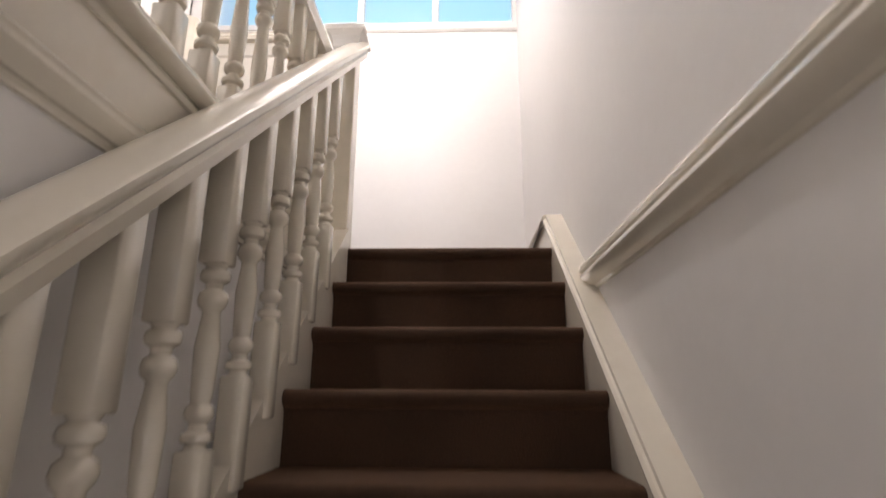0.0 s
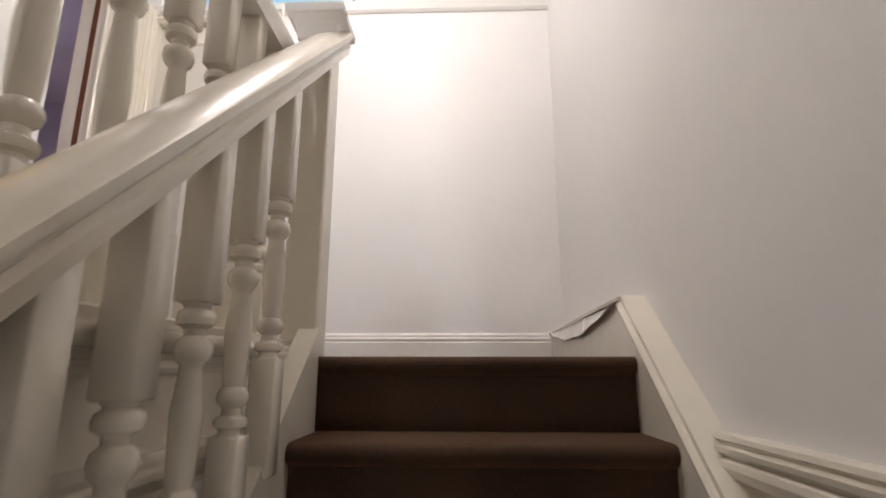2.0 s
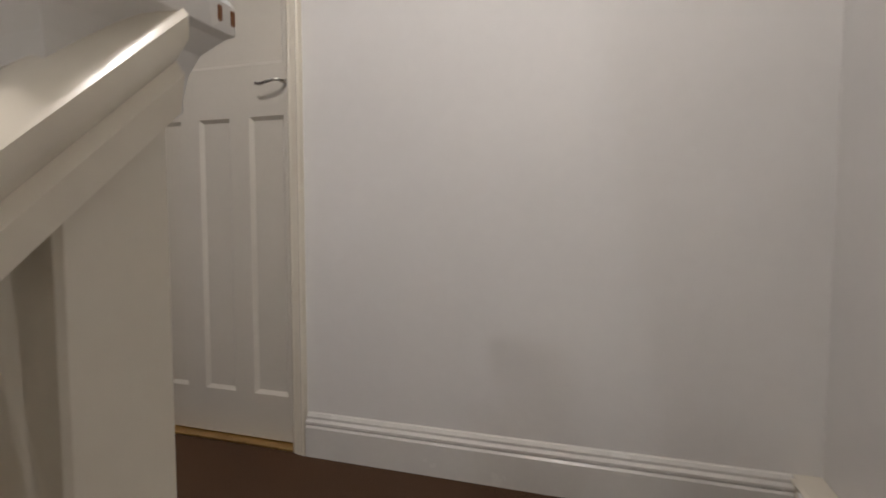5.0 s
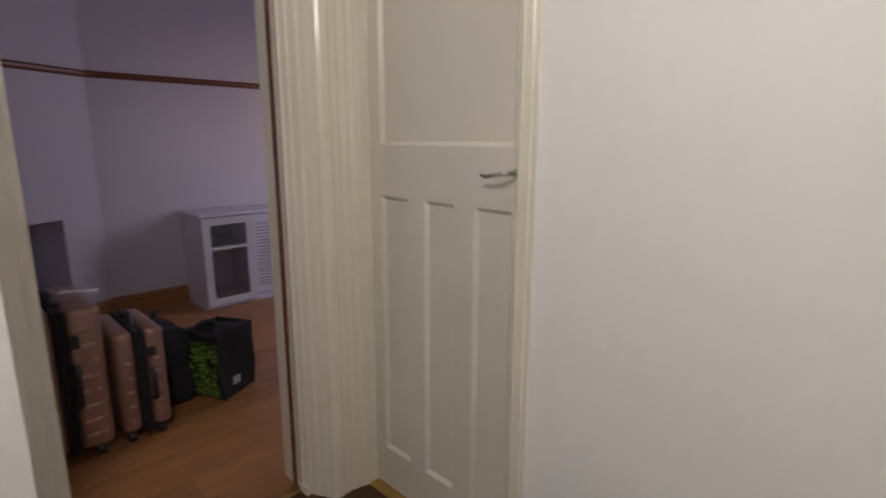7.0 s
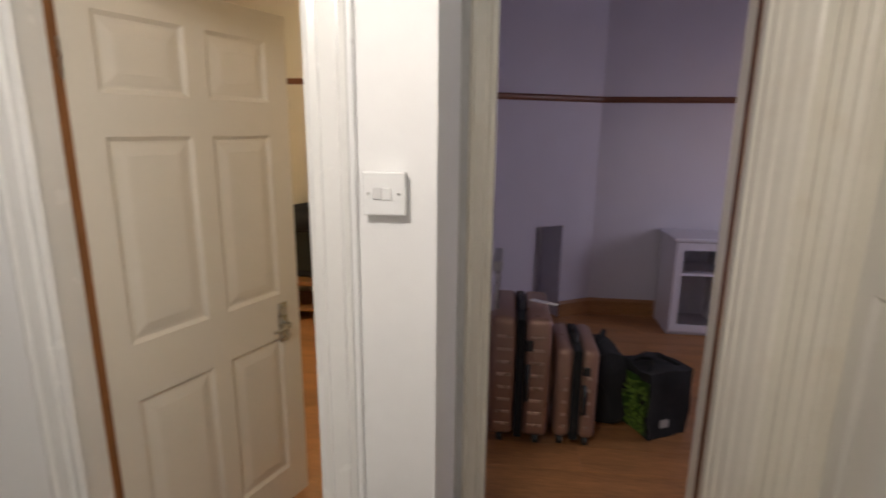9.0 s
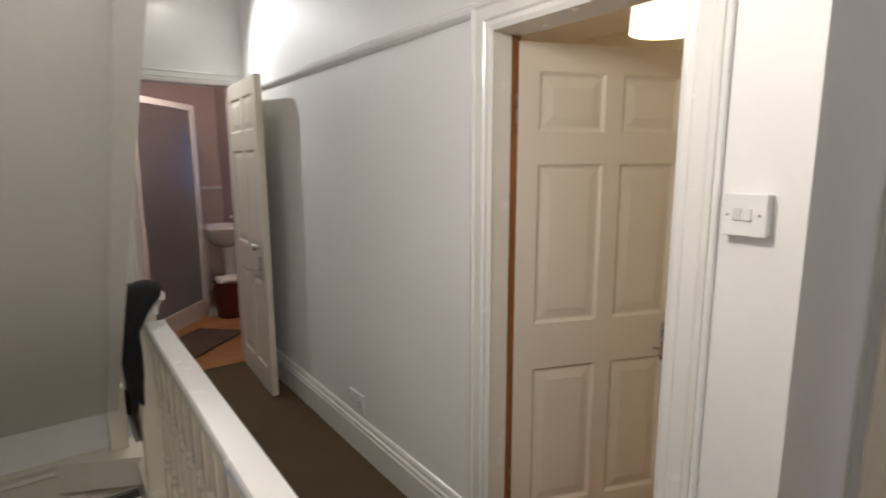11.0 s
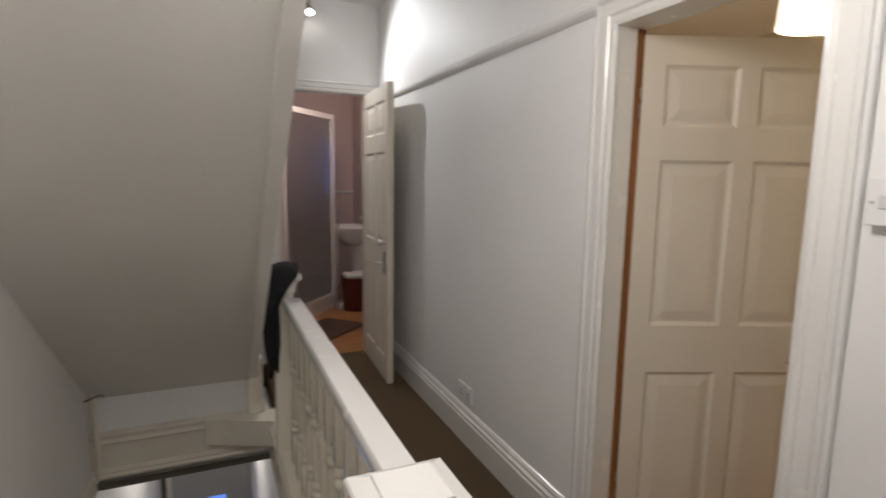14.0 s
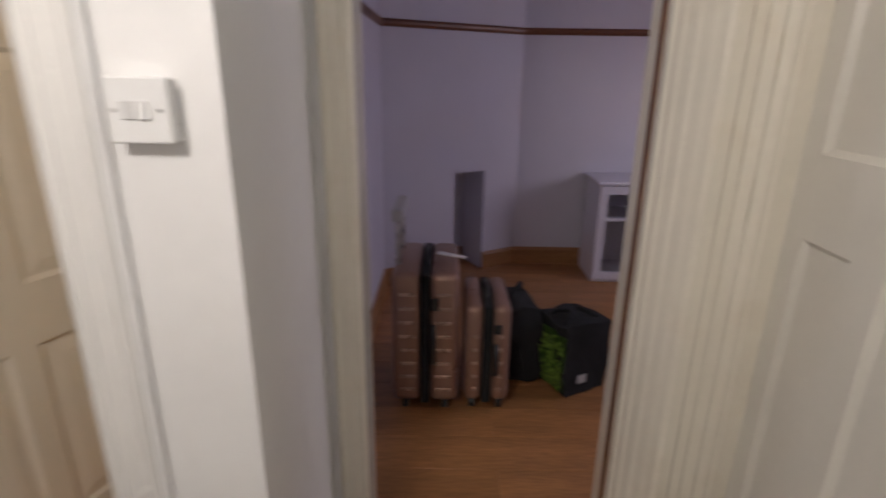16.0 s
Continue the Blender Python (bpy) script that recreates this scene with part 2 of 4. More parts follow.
def prism(points, axis, a, b, bm=None):
    """A closed outline in the other two axes, carried along an axis from a to b."""
    bm = bm or bmesh.new()
    order = {"x": lambda p, t: (t, p[0], p[1]), "y": lambda p, t: (p[0], t, p[1]), "z": lambda p, t: (p[0], p[1], t)}[axis]
    lo = [bm.verts.new(order(p, a)) for p in points]
    hi = [bm.verts.new(order(p, b)) for p in points]
    n = len(points)
    for i in range(n):
        bm.faces.new((lo[i], lo[(i + 1) % n], hi[(i + 1) % n], hi[i]))
    bm.faces.new(lo[::-1])
    bm.faces.new(hi)
    return bm


def lathe(profile, segments=20, m=None, bm=None):
    """Turns a profile of (radius, height) about z."""
    bm = bm or bmesh.new()
    m = m or Matrix()
    rings = []
    for r, z in profile:
        rings.append([bm.verts.new(m @ Vector((r * math.cos(2 * math.pi * i / segments), r * math.sin(2 * math.pi * i / segments), z))) for i in range(segments)])
    for a, b in zip(rings, rings[1:]):
        for i in range(segments):
            j = (i + 1) % segments
            bm.faces.new((a[i], a[j], b[j], b[i]))
    bm.faces.new(rings[0][::-1])
    bm.faces.new(rings[-1])
    return bm


def tube(points, radius, segments=8, bm=None):
    """A round bar through the points."""
    bm = bm or bmesh.new()
    pts = [Vector(p) for p in points]
    rings = []
    side = None
    for i, p in enumerate(pts):
        d = (pts[min(i + 1, len(pts) - 1)] - pts[max(i - 1, 0)]).normalized()
        ref = side if side is not None else (Vector((0, 0, 1)) if abs(d.z) < 0.9 else Vector((1, 0, 0)))
        u = d.cross(ref).normalized()
        w = u.cross(d).normalized()
        side = w
        rings.append([bm.verts.new(p + (u * math.cos(2 * math.pi * k / segments) + w * math.sin(2 * math.pi * k / segments)) * radius) for k in range(segments)])
    for a, b in zip(rings, rings[1:]):
        for i in range(segments):
            j = (i + 1) % segments
            bm.faces.new((a[i], a[j], b[j], b[i]))
    bm.faces.new(rings[0][::-1])
    bm.faces.new(rings[-1])
    return bm


# profiles: (outward, upward or across)
SKIRT = [(0, 0), (0.022, 0), (0.022, 0.105), (0.016, 0.112), (0.020, 0.118), (0.020, 0.126), (0.012, 0.134), (0.012, 0.142), (0.006, 0.152), (0, 0.155)]
SKIRT_TALL = [(0, 0), (0.024, 0), (0.024, 0.125), (0.017, 0.133), (0.022, 0.139), (0.022, 0.148), (0.013, 0.157), (0.013, 0.167), (0.007, 0.180), (0, 0.184)]
ARCH = [(0, 0), (0, 0.075), (0.022, 0.075), (0.026, 0.066), (0.020, 0.058), (0.020, 0.030), (0.014, 0.024), (0.016, 0.012), (0.010, 0)]
PICTURE = [(0, 0), (0.010, 0.002), (0.022, 0.014), (0.026, 0.026), (0.018, 0.034), (0.020, 0.040), (0.008, 0.048), (0, 0.05)]


# ---- the plan ----
RISE, GOING, NOSE_Y = 0.1685, 0.2035, -1.198
STEPS = 16
XL = -1.78          # the corridor's long wall
XD = -2.26          # the doorway at the end of the recess
YB = -4.42          # the bathroom's doorway wall
TOP = 2.58          # ceiling
WELL_X = -0.932     # the landing's edge over the stairs
WELL_Y = -3.53


def nose_z(y):
    return (y - NOSE_Y) * RISE / GOING


# walls
single("wall_east", box(0, 0.2, -8.0, 0.2, -3.3, TOP + 0.5), M_WALL, "plain white painted plaster stairwell wall", "wall", "structure")
single("wall_north", boxes((-2.4, -2.105, 0, 0.14, -0.3, TOP + 0.5), (-2.105, -1.45, 0, 0.14, 1.83, 1.87), (-1.45, 0, 0, 0.14, -3.3, 1.87),
       (-2.4, 0, 0, 0.14, 2.40, TOP + 0.5), (-2.09, -1.45, 0, 0.14, -3.3, -0.004),), M_WALL,
       "plain white painted plaster wall at the stairhead", "wall", "structure")
single("wall_west", boxes((XL - 0.11, XL, YB, -1.87, -0.3, TOP), (XL - 0.11, XL, -1.87, -1.235, 1.865, TOP), (XL - 0.11, XL, -1.235, -0.98, -0.3, TOP)), M_WALL,
       "white painted corridor wall with a picture rail", "wall", "structure")
single("wall_recess", boxes((XD, XL - 0.11, -1.09, -0.98, -0.3, TOP)), M_WALL, "white painted side of a doorway recess", "wall", "structure")
single("wall_recess_doorway", boxes((XD - 0.11, XD, -1.09, -0.90, -0.3, TOP), (XD - 0.11, XD, -0.90, -0.20, 1.93, TOP), (XD - 0.11, XD, -0.20, 0.14, -0.3, TOP)), M_WALL,
       "white painted wall over a doorway", "wall", "structure")
single("wall_bathroom", boxes((XL - 0.11, -1.70, YB - 0.11, YB, -0.3, TOP), (-1.70, -1.02, YB - 0.11, YB, 1.97, TOP), (-1.02, 0, YB - 0.11, YB, -0.3, TOP)), M_WALL,
       "white painted wall over the bathroom doorway", "wall", "structure")
single("ceiling", boxes((-2.4, 0.2, -4.6, 0.2, TOP + 0.25, TOP + 0.35), (XD, -0.93, YB, -1.6, TOP, TOP + 0.06)), M_CEIL, "white painted landing ceiling", "ceiling", "structure")

# floors
single("landing_floor", boxes((-2.26, -0.0, NOSE_Y + 0.02, 0.0, -0.25, 0.0)), M_CARPET, "brown carpeted stairhead floor", "floor", "structure")
single("corridor_floor", boxes((XL, WELL_X + 0.01, YB, NOSE_Y + 0.02, -0.25, 0.0)), M_CARPET2, "dark brown carpeted corridor floor", "floor", "structure")

# stairs
stair = thing("staircase", "steep straight flight of stairs with dark brown carpet", "staircase", kind="structure")
for i in range(STEPS):
    y, z = NOSE_Y - GOING * i, -RISE * i
    outline = [(y + GOING + 0.05, z), (y + 0.022, z), (y + 0.010, z - 0.003), (y + 0.003, z - 0.009), (y, z - 0.018), (y + 0.002, z - 0.028), (y + 0.010, z - 0.037), (y + 0.020, z - 0.044),
               (y + 0.024, z - 0.06), (y + 0.024, z - RISE - 0.002), (y + GOING + 0.05, z - RISE - 0.002)]
    if i == 0:
        outline[0], outline[-1] = (y + 0.04, z), (y + 0.04, z - RISE - 0.002)
    part("step", prism(outline, "x", -0.806, -0.06), M_CARPET, stair, smooth=40)
y_low = NOSE_Y - GOING * STEPS


def raked(lift, drop):
    a, b = NOSE_Y - 0.005, y_low
    return [(a, nose_z(a) + lift), (b, nose_z(b) + lift), (b, nose_z(b) - drop), (a, nose_z(a) - drop)]


y_kink, z_kink = -1.104, 0.154
part("string_board", prism([(y_kink, z_kink), (y_low, nose_z(y_low) + 0.068), (y_low, nose_z(y_low) - 0.3), (-0.9, -0.25), (0.0, -0.25), (0.0, 0.140)], "x", -0.062, -0.001), M_GLOSS, stair, "cream gloss-painted wall string")
part("string_board", prism(raked(0.072, 0.30), "x", -0.850, -0.800), M_GLOSS, stair, "cream gloss-painted outer string")
part("string_moulding", sweep([(0, 0), (0.010, 0), (0.012, 0.010), (0.006, 0.018), (0, 0.02)], (-0.062, y_kink, z_kink - 0.035), (-0.062, y_low, nose_z(y_low) + 0.033), (-1, 0, 0), (0, 0, 1)), M_GLOSS, stair)
part("string_moulding", sweep([(0, 0), (0.008, 0), (0.010, 0.008), (0, 0.012)], (-0.062, y_kink, z_kink - 0.012), (-0.062, -0.02, 0.128), (-1, 0, 0), (0, 0, 1)), M_GLOSS, stair)
# a strip of paint that has peeled off the skirting and sags
n = 14
flap = bmesh.new()
rows = []
for i in range(n + 1):
    u = i / n
    y = -0.09 - u * 0.98
    sag = 0.055 * math.sin(math.pi * min(1, u * 1.04)) ** 0.8 + 0.004 * math.sin(u * 23)
    rows.append([flap.verts.new((x, y, 0.136 - sag * k)) for x, k in ((-0.064, 0.0), (-0.067, 0.5), (-0.076, 1.0), (-0.078, 1.0), (-0.069, 0.5), (-0.0665, 0.0))])
for p, q in zip(rows, rows[1:]):
    for k in range(6):
        flap.faces.new((p[k], p[(k + 1) % 6], q[(k + 1) % 6], q[k]))
flap.faces.new(rows[0])
flap.faces.new(rows[-1][::-1])
part("peeling_paint", flap, M_TRIM, stair, "sagging strip of peeled white paint", smooth=60)
# wall under the landing, with its edge boards
single("wall_under_landing", boxes((-1.0, -0.880, -8.0, -0.95, -3.3, -0.19)), M_WALL, "white painted plaster wall below the landing edge", "wall", "structure")
edge = thing("landing_edge", "cream gloss-painted landing edge boards over the stairs", "trim", kind="structure")
part("fascia_board", boxes((-1.0, -0.872, WELL_Y, NOSE_Y + 0.05, -0.20, 0.002)), M_GLOSS, edge)
part("sill", box(-0.985, -0.862, WELL_Y, NOSE_Y + 0.05, 0.002, 0.036, bevel=0.003), M_GLOSS, edge)
part("nosing", sweep([(0, -0.012), (0.014, -0.012), (0.022, -0.006), (0.026, 0.003), (0.024, 0.012), (0.014, 0.020), (0, 0.022)], (-0.872, WELL_Y, 0.0), (-0.872, NOSE_Y - 0.02, 0.0), (1, 0, 0), (0, 0, 1)), M_GLOSS, edge, "rounded gloss nosing", smooth=50)
part("moulding", sweep([(0, 0), (0.010, 0.0), (0.020, 0.010), (0.026, 0.020), (0.026, 0.028), (0.016, 0.032), (0.018, 0.042), (0.010, 0.050), (0, 0.052)], (-0.874, WELL_Y, -0.188), (-0.874, NOSE_Y, -0.188), (1, 0, 0), (0, 0, 1)), M_GLOSS, edge, smooth=25)
part("moulding", sweep([(0, 0), (0.006, 0.0), (0.010, 0.008), (0.004, 0.014), (0, 0.016)], (-0.872, WELL_Y, -0.038), (-0.872, NOSE_Y, -0.038), (1, 0, 0), (0, 0, 1)), M_GLOSS, edge)


# ---- balustrades ----
def baluster_mesh(height, low, high):
    """A square blank turned between low and high."""
    bm = bmesh.new()
    s = 0.0235
    add_box(bm, -s, s, -s, s, 0, low, bevel=0.003)
    add_box(bm, -s, s, -s, s, high, height, bevel=0.003)
    turned = [(0.0225, -0.004), (0.0165, 0.005), (0.0165, 0.009), (0.0235, 0.013), (0.0250, 0.019), (0.0235, 0.025), (0.0150, 0.030), (0.0138, 0.040), (0.0215, 0.047), (0.0240, 0.055), (0.0220, 0.064), (0.0155, 0.071),
              (0.0175, 0.085), (0.0205, 0.16)]
    ln = high - low
    top = [(0.0145, ln - 0.088), (0.0150, ln - 0.080), (0.0220, ln - 0.072), (0.0248, ln - 0.062), (0.0225, ln - 0.050), (0.0140, ln - 0.043), (0.0145, ln - 0.034),
           (0.0238, ln - 0.028), (0.0252, ln - 0.020), (0.0235, ln - 0.012), (0.0160, ln - 0.007), (0.0225, ln + 0.004)]
    lathe([(r, z + low) for r, z in turned + top], 18, bm=bm)
    return bm


def shared(name, mesh, parent, m):
    ob = new(name, mesh)
    ob.parent = parent
    ob.matrix_basis = m
    return ob


def as_mesh(name, bm, mat, smooth=0.0):
    bmesh.ops.recalc_face_normals(bm, faces=bm.faces)
    me = bpy.data.meshes.new(name)
    bm.to_mesh(me)
    bm.free()
    me.materials.append(mat)
    if smooth:
        me.shade_smooth()
        me.set_sharp_from_angle(angle=radians(smooth))
    return me


RAIL = [(-0.036, 0.0), (0.036, 0.0), (0.040, 0.026), (0.033, 0.036), (0.045, 0.050), (0.045, 0.066), (0.030, 0.082), (0.0, 0.088), (-0.030, 0.082), (-0.045, 0.066),
        (-0.045, 0.050), (-0.033, 0.036), (-0.040, 0.026)]
FLAT_RAIL = [(-0.032, 0.0), (0.032, 0.0), (0.034, 0.022), (0.040, 0.034), (0.040, 0.052), (0.034, 0.060), (-0.034, 0.060), (-0.040, 0.052), (-0.040, 0.034), (-0.034, 0.022)]
RX = -0.814         # sloping rail
RAIL_TOP = 0.80


def rail_z(y):
    return 0.716 + (y + 1.276) * 0.875


flight = thing("stair_balustrade", "cream gloss-painted turned timber balustrade along the stairs", "balustrade")
a, b = -1.14, -4.10
part("handrail", sweep(RAIL, (RX, a, rail_z(a)), (RX, b, rail_z(b)), (1, 0, 0), (0, 0, 1)), M_GLOSS, flight, smooth=50)
me = as_mesh("baluster", baluster_mesh(0.75, 0.200, 0.500), M_GLOSS, 45)
for i in range(19):
    y = -1.4925 - 0.1350 * i
    shared("baluster", me, flight, pose(RX, y, rail_z(y) + 0.012 - 0.75))

landing = thing("landing_balustrade", "cream gloss-painted turned timber balustrade along the landing", "balustrade")
part("handrail", sweep(FLAT_RAIL, (WELL_X, -1.14, RAIL_TOP - 0.06), (WELL_X, -2.98, RAIL_TOP - 0.06), (1, 0, 0), (0, 0, 1)), M_TRIM, landing, smooth=50)
me = as_mesh("baluster", baluster_mesh(RAIL_TOP - 0.06 - 0.032, 0.14, 0.50), M_GLOSS, 45)
for i in range(13):
    shared("baluster", me, landing, pose(WELL_X, -1.28 - 0.135 * i, 0.034))


def newel(place, height, low, label):
    t = thing("newel_post", label, "newel post", place)
    part("post", box(-0.044, 0.044, -0.044, 0.044, low, height - 0.075, bevel=0.004), M_GLOSS, t)
    bm = bmesh.new()
    rings = [(0.046, height - 0.110), (0.051, height - 0.104), (0.051, height - 0.094), (0.054, height - 0.076), (0.060, height - 0.060), (0.072, height - 0.046), (0.078, height - 0.042), (0.078, height - 0.020),
             (0.075, height - 0.015), (0.047, height - 0.004), (0.046, height), (0.044, height - 0.001)]
    rows = [[bm.verts.new((sx * r, sy * r, z)) for sx, sy in ((-1, -1), (1, -1), (1, 1), (-1, 1))] for r, z in rings]
    for p, q in zip(rows, rows[1:]):
        for i in range(4):
            bm.faces.new((p[i], p[(i + 1) % 4], q[(i + 1) % 4], q[i]))
    bm.faces.new(rows[0][::-1])
    bm.faces.new(rows[-1])
    cap = part("cap", bm, M_TRIM, t, "white gloss-painted square moulded cap")
    for k, (cx, cy) in enumerate(((0.076, 0.076), (0.076, 0.062), (0.0775, -0.04))):
        part("chip", box(cx - 0.004, cx + 0.003, cy - 0.004, cy + 0.003, height - 0.036, height - 0.022, bevel=0.002), M_EDGE_WOOD, cap, "chipped corner showing bare wood")
    return t


newel((-0.852, -1.165, 0), 0.945, -0.30, "cream gloss-painted square newel post at the stairhead")
newel((-0.90, -3.06, 0), 0.925, -0.15, "cream gloss-painted newel post at the foot of the upper flight")

# upper flight: sloping underside
SLOPE = 0.792


def soffit_z(y):
    return 0.389 + (y + 3.339) * SLOPE


y_top = -3.339 + (TOP + 0.3 - 0.389) / SLOPE
single("stair_soffit", prism([(WELL_Y - 0.05, soffit_z(WELL_Y - 0.05)), (y_top, soffit_z(y_top)), (y_top, soffit_z(y_top) + 0.25), (WELL_Y - 0.05, soffit_z(WELL_Y - 0.05) + 0.25)], "x", -0.755, 0.0),
       M_SOFFIT, "off-white painted sloping underside of the upper stairs", "soffit", "structure")
ustring = thing("upper_string", "cream painted outer string of the upper stairs", "trim", kind="structure")
part("string_board", prism([(WELL_Y, soffit_z(WELL_Y) - 0.03), (y_top, soffit_z(y_top) - 0.03), (y_top, soffit_z(y_top) + 0.3), (WELL_Y, soffit_z(WELL_Y) + 0.3)], "x", -0.800, -0.755), M_SOFFIT, ustring)
trim = thing("well_trimmer", "cream painted trimmer boards closing the stairwell", "trim", kind="structure")
part("panel", boxes((-0.755, 0, WELL_Y - 0.06, WELL_Y - 0.02, 0.02, 0.40)), M_WALL, trim)
part("board", boxes((-0.862, 0, WELL_Y - 0.06, WELL_Y + 0.02, -0.17, 0.03)), M_GLOSS, trim)
part("capping", box(-0.862, 0, WELL_Y - 0.06, WELL_Y + 0.034, 0.03, 0.045, bevel=0.003), M_GLOSS, trim)
part("moulding", sweep([(0, 0), (0.010, 0.0), (0.014, 0.010), (0.006, 0.020), (0, 0.022)], (-0.56, WELL_Y + 0.02, -0.012), (0, WELL_Y + 0.02, -0.012), (0, 1, 0), (0, 0, 1)), M_GLOSS, trim)
part("moulding", sweep([(0, 0), (0.020, 0.0), (0.028, 0.014), (0.018, 0.026), (0.02, 0.034), (0, 0.05)], (-0.872, WELL_Y + 0.02, -0.19), (0, WELL_Y + 0.02, -0.19), (0, 1, 0), (0, 0, 1)), M_GLOSS, trim)
part("corner_board", prism([(-0.53, WELL_Y + 0.03), (-0.872, WELL_Y + 0.03), (-0.872, WELL_Y + 0.19)], "z", -0.10, 0.044), M_GLOSS, trim)
part("post", box(-0.832, -0.752, WELL_Y - 0.02, WELL_Y + 0.05, 0.044, 0.36, bevel=0.003), M_GLOSS, trim)
pipe = thing("pipe", "white painted pipe rising beside the stairwell wall", "pipe")
part("tube", tube([(-0.035, WELL_Y + 0.05, -0.17), (-0.035, WELL_Y + 0.05, 0.27)], 0.013, 12), M_GLOSS, pipe, smooth=60)
part("collar", tube([(-0.035 - 0.050 * math.cos(k * 0.4), WELL_Y + 0.07, 0.262 + 0.012 * math.sin(k * 0.8)) for k in range(0, 8)], 0.005, 6), M_DARKMETAL, pipe, "tarnished metal ring")

# stairwell dado rail
DADO = [(0, -0.002), (0.006, 0.0), (0.010, 0.008), (0.022, 0.014), (0.034, 0.024), (0.040, 0.036), (0.038, 0.046), (0.028, 0.050), (0.028, 0.054), (0.036, 0.057), (0.037, 0.066), (0.022, 0.069), (0.022, 0.073), (0.028, 0.076), (0.026, 0.084), (0, 0.086)]
single("stair_wall_rail", sweep(DADO, (-0.0, -1.36, -0.222), (-0.0, -3.40, -0.222), (-1, 0, 0), (0, 0, 1), m0=(0, -1.2)), M_GLOSS, "heavy cream moulded rail along the stairwell wall", "wall rail", "structure", smooth=30)

# skirtings and picture rail
single("baseboard", sweep([(p, q * 0.9) for p, q in SKIRT], (-1.405, 0, 0), (-0.045, 0, 0), (0, -1, 0), (0, 0, 1)), M_TRIM, "white gloss moulded skirting board", "skirting board", "structure")
single("baseboard", sweep(SKIRT_TALL, (XL, YB, 0), (XL, -1.937, 0), (1, 0, 0), (0, 0, 1)), M_TRIM, "white gloss moulded corridor skirting board", "skirting board", "structure")
single("picture_rail", sweep(PICTURE, (XL, YB, 1.890), (XL, -1.955, 1.890), (1, 0, 0), (0, 0, 1)), M_WALL, "white painted picture rail", "picture rail", "structure")


# ---- doors ----
def architrave(name, label, along, plane, a, b, top, out, mat, profile=ARCH, width=0.075):
    """Round an opening from a to b; along: the wall's axis; plane: the wall's face; out: +1 or -1."""
    t = thing(name, label, "door frame", kind="structure")

    def p(u, z):
        return (plane, u, z) if along == "y" else (u, plane, z)
    outv = (out, 0, 0) if along == "y" else (0, out, 0)
    dirv = (0, 1, 0) if along == "y" else (1, 0, 0)
    neg = tuple(-c for c in dirv)
    part("architrave", sweep(profile, p(a, 0), p(a, top), outv, neg, m1=(0, 1)), mat, t)
    part("architrave", sweep(profile, p(b, 0), p(b, top), outv, dirv, m1=(0, 1)), mat, t)
    part("architrave", sweep(profile, p(a, top), p(b, top), outv, (0, 0, 1), m0=(0, -1), m1=(0, 1)), mat, t)
    return t


fr = architrave("doorframe_bedroom", "white gloss moulded door frame in the corridor wall", "y", XL, -1.86, -1.245, 1.835, 1, M_TRIM, [(p, q * 1.2) for p, q in ARCH])
part("jamb", boxes((XL - 0.070, XL + 0.002, -1.872, -1.86, 0, 1.865), (XL - 0.112, XL + 0.002, -1.245, -1.215, 0, 1.865), (XL - 0.112, XL + 0.002, -1.86, -1.245, 1.835, 1.865)), M_TRIM, fr)
part("hinge_jamb", boxes((XL - 0.112, XL - 0.070, -1.872, -1.864, 0, 1.835)), M_EDGE_WOOD, fr, "bare orange-brown wooden jamb")
fr = architrave("doorframe_front_room", "cream gloss heavily moulded door frame in the recess", "y", XD, -0.88, -0.205, 1.83, 1, M_GLOSS)
part("jamb", boxes((XD - 0.115, XD + 0.002, -0.91, -0.88, 0, 1.89), (XD - 0.115, XD + 0.002, -0.205, -0.175, 0, 1.89), (XD - 0.115, XD + 0.002, -0.88, -0.205, 1.83, 1.89)), M_GLOSS, fr)
fr = architrave("doorframe_cupboard", "cream gloss door frame at the stairhead", "x", 0.0, -2.10, -1.458, 1.80, -1, M_GLOSS, [(a * 1.0, c * 0.65) for a, c in ARCH])
part("jamb", boxes((-2.105, -2.099, 0, 0.13, 0, 1.83), (-1.458, -1.45, 0, 0.13, 0, 1.83), (-2.099, -1.458, 0, 0.13, 1.80, 1.83)), M_GLOSS, fr)
fr = architrave("doorframe_bathroom", "white gloss bathroom door frame", "x", YB, -1.68, -1.04, 1.95, 1, M_TRIM)
part("jamb", boxes((-1.71, -1.68, YB - 0.112, YB + 0.002, 0, 1.98), (-1.04, -1.01, YB - 0.112, YB + 0.002, 0, 1.98), (-1.68, -1.04, YB - 0.112, YB + 0.002, 1.95, 1.98)), M_TRIM, fr)


def add_panel(bm, x0, x1, z0, z1, y, depth, slope, field):
    """A sunk panel with a moulded edge and a raised field, in a front face at y that looks towards -y."""
    rings = [(0, 0.0), (0.012, depth), (0.020, depth), (0.020 + slope, depth - field)]
    rows = []
    for inset, d in rings:
        rows.append([bm.verts.new((x, y + d, z)) for x, z in ((x0 + inset, z0 + inset), (x1 - inset, z0 + inset), (x1 - inset, z1 - inset), (x0 + inset, z1 - inset))])
    for p, q in zip(rows, rows[1:]):
        for i in range(4):
            bm.faces.new((p[i], p[(i + 1) % 4], q[(i + 1) % 4], q[i]))
    bm.faces.new(rows[-1])


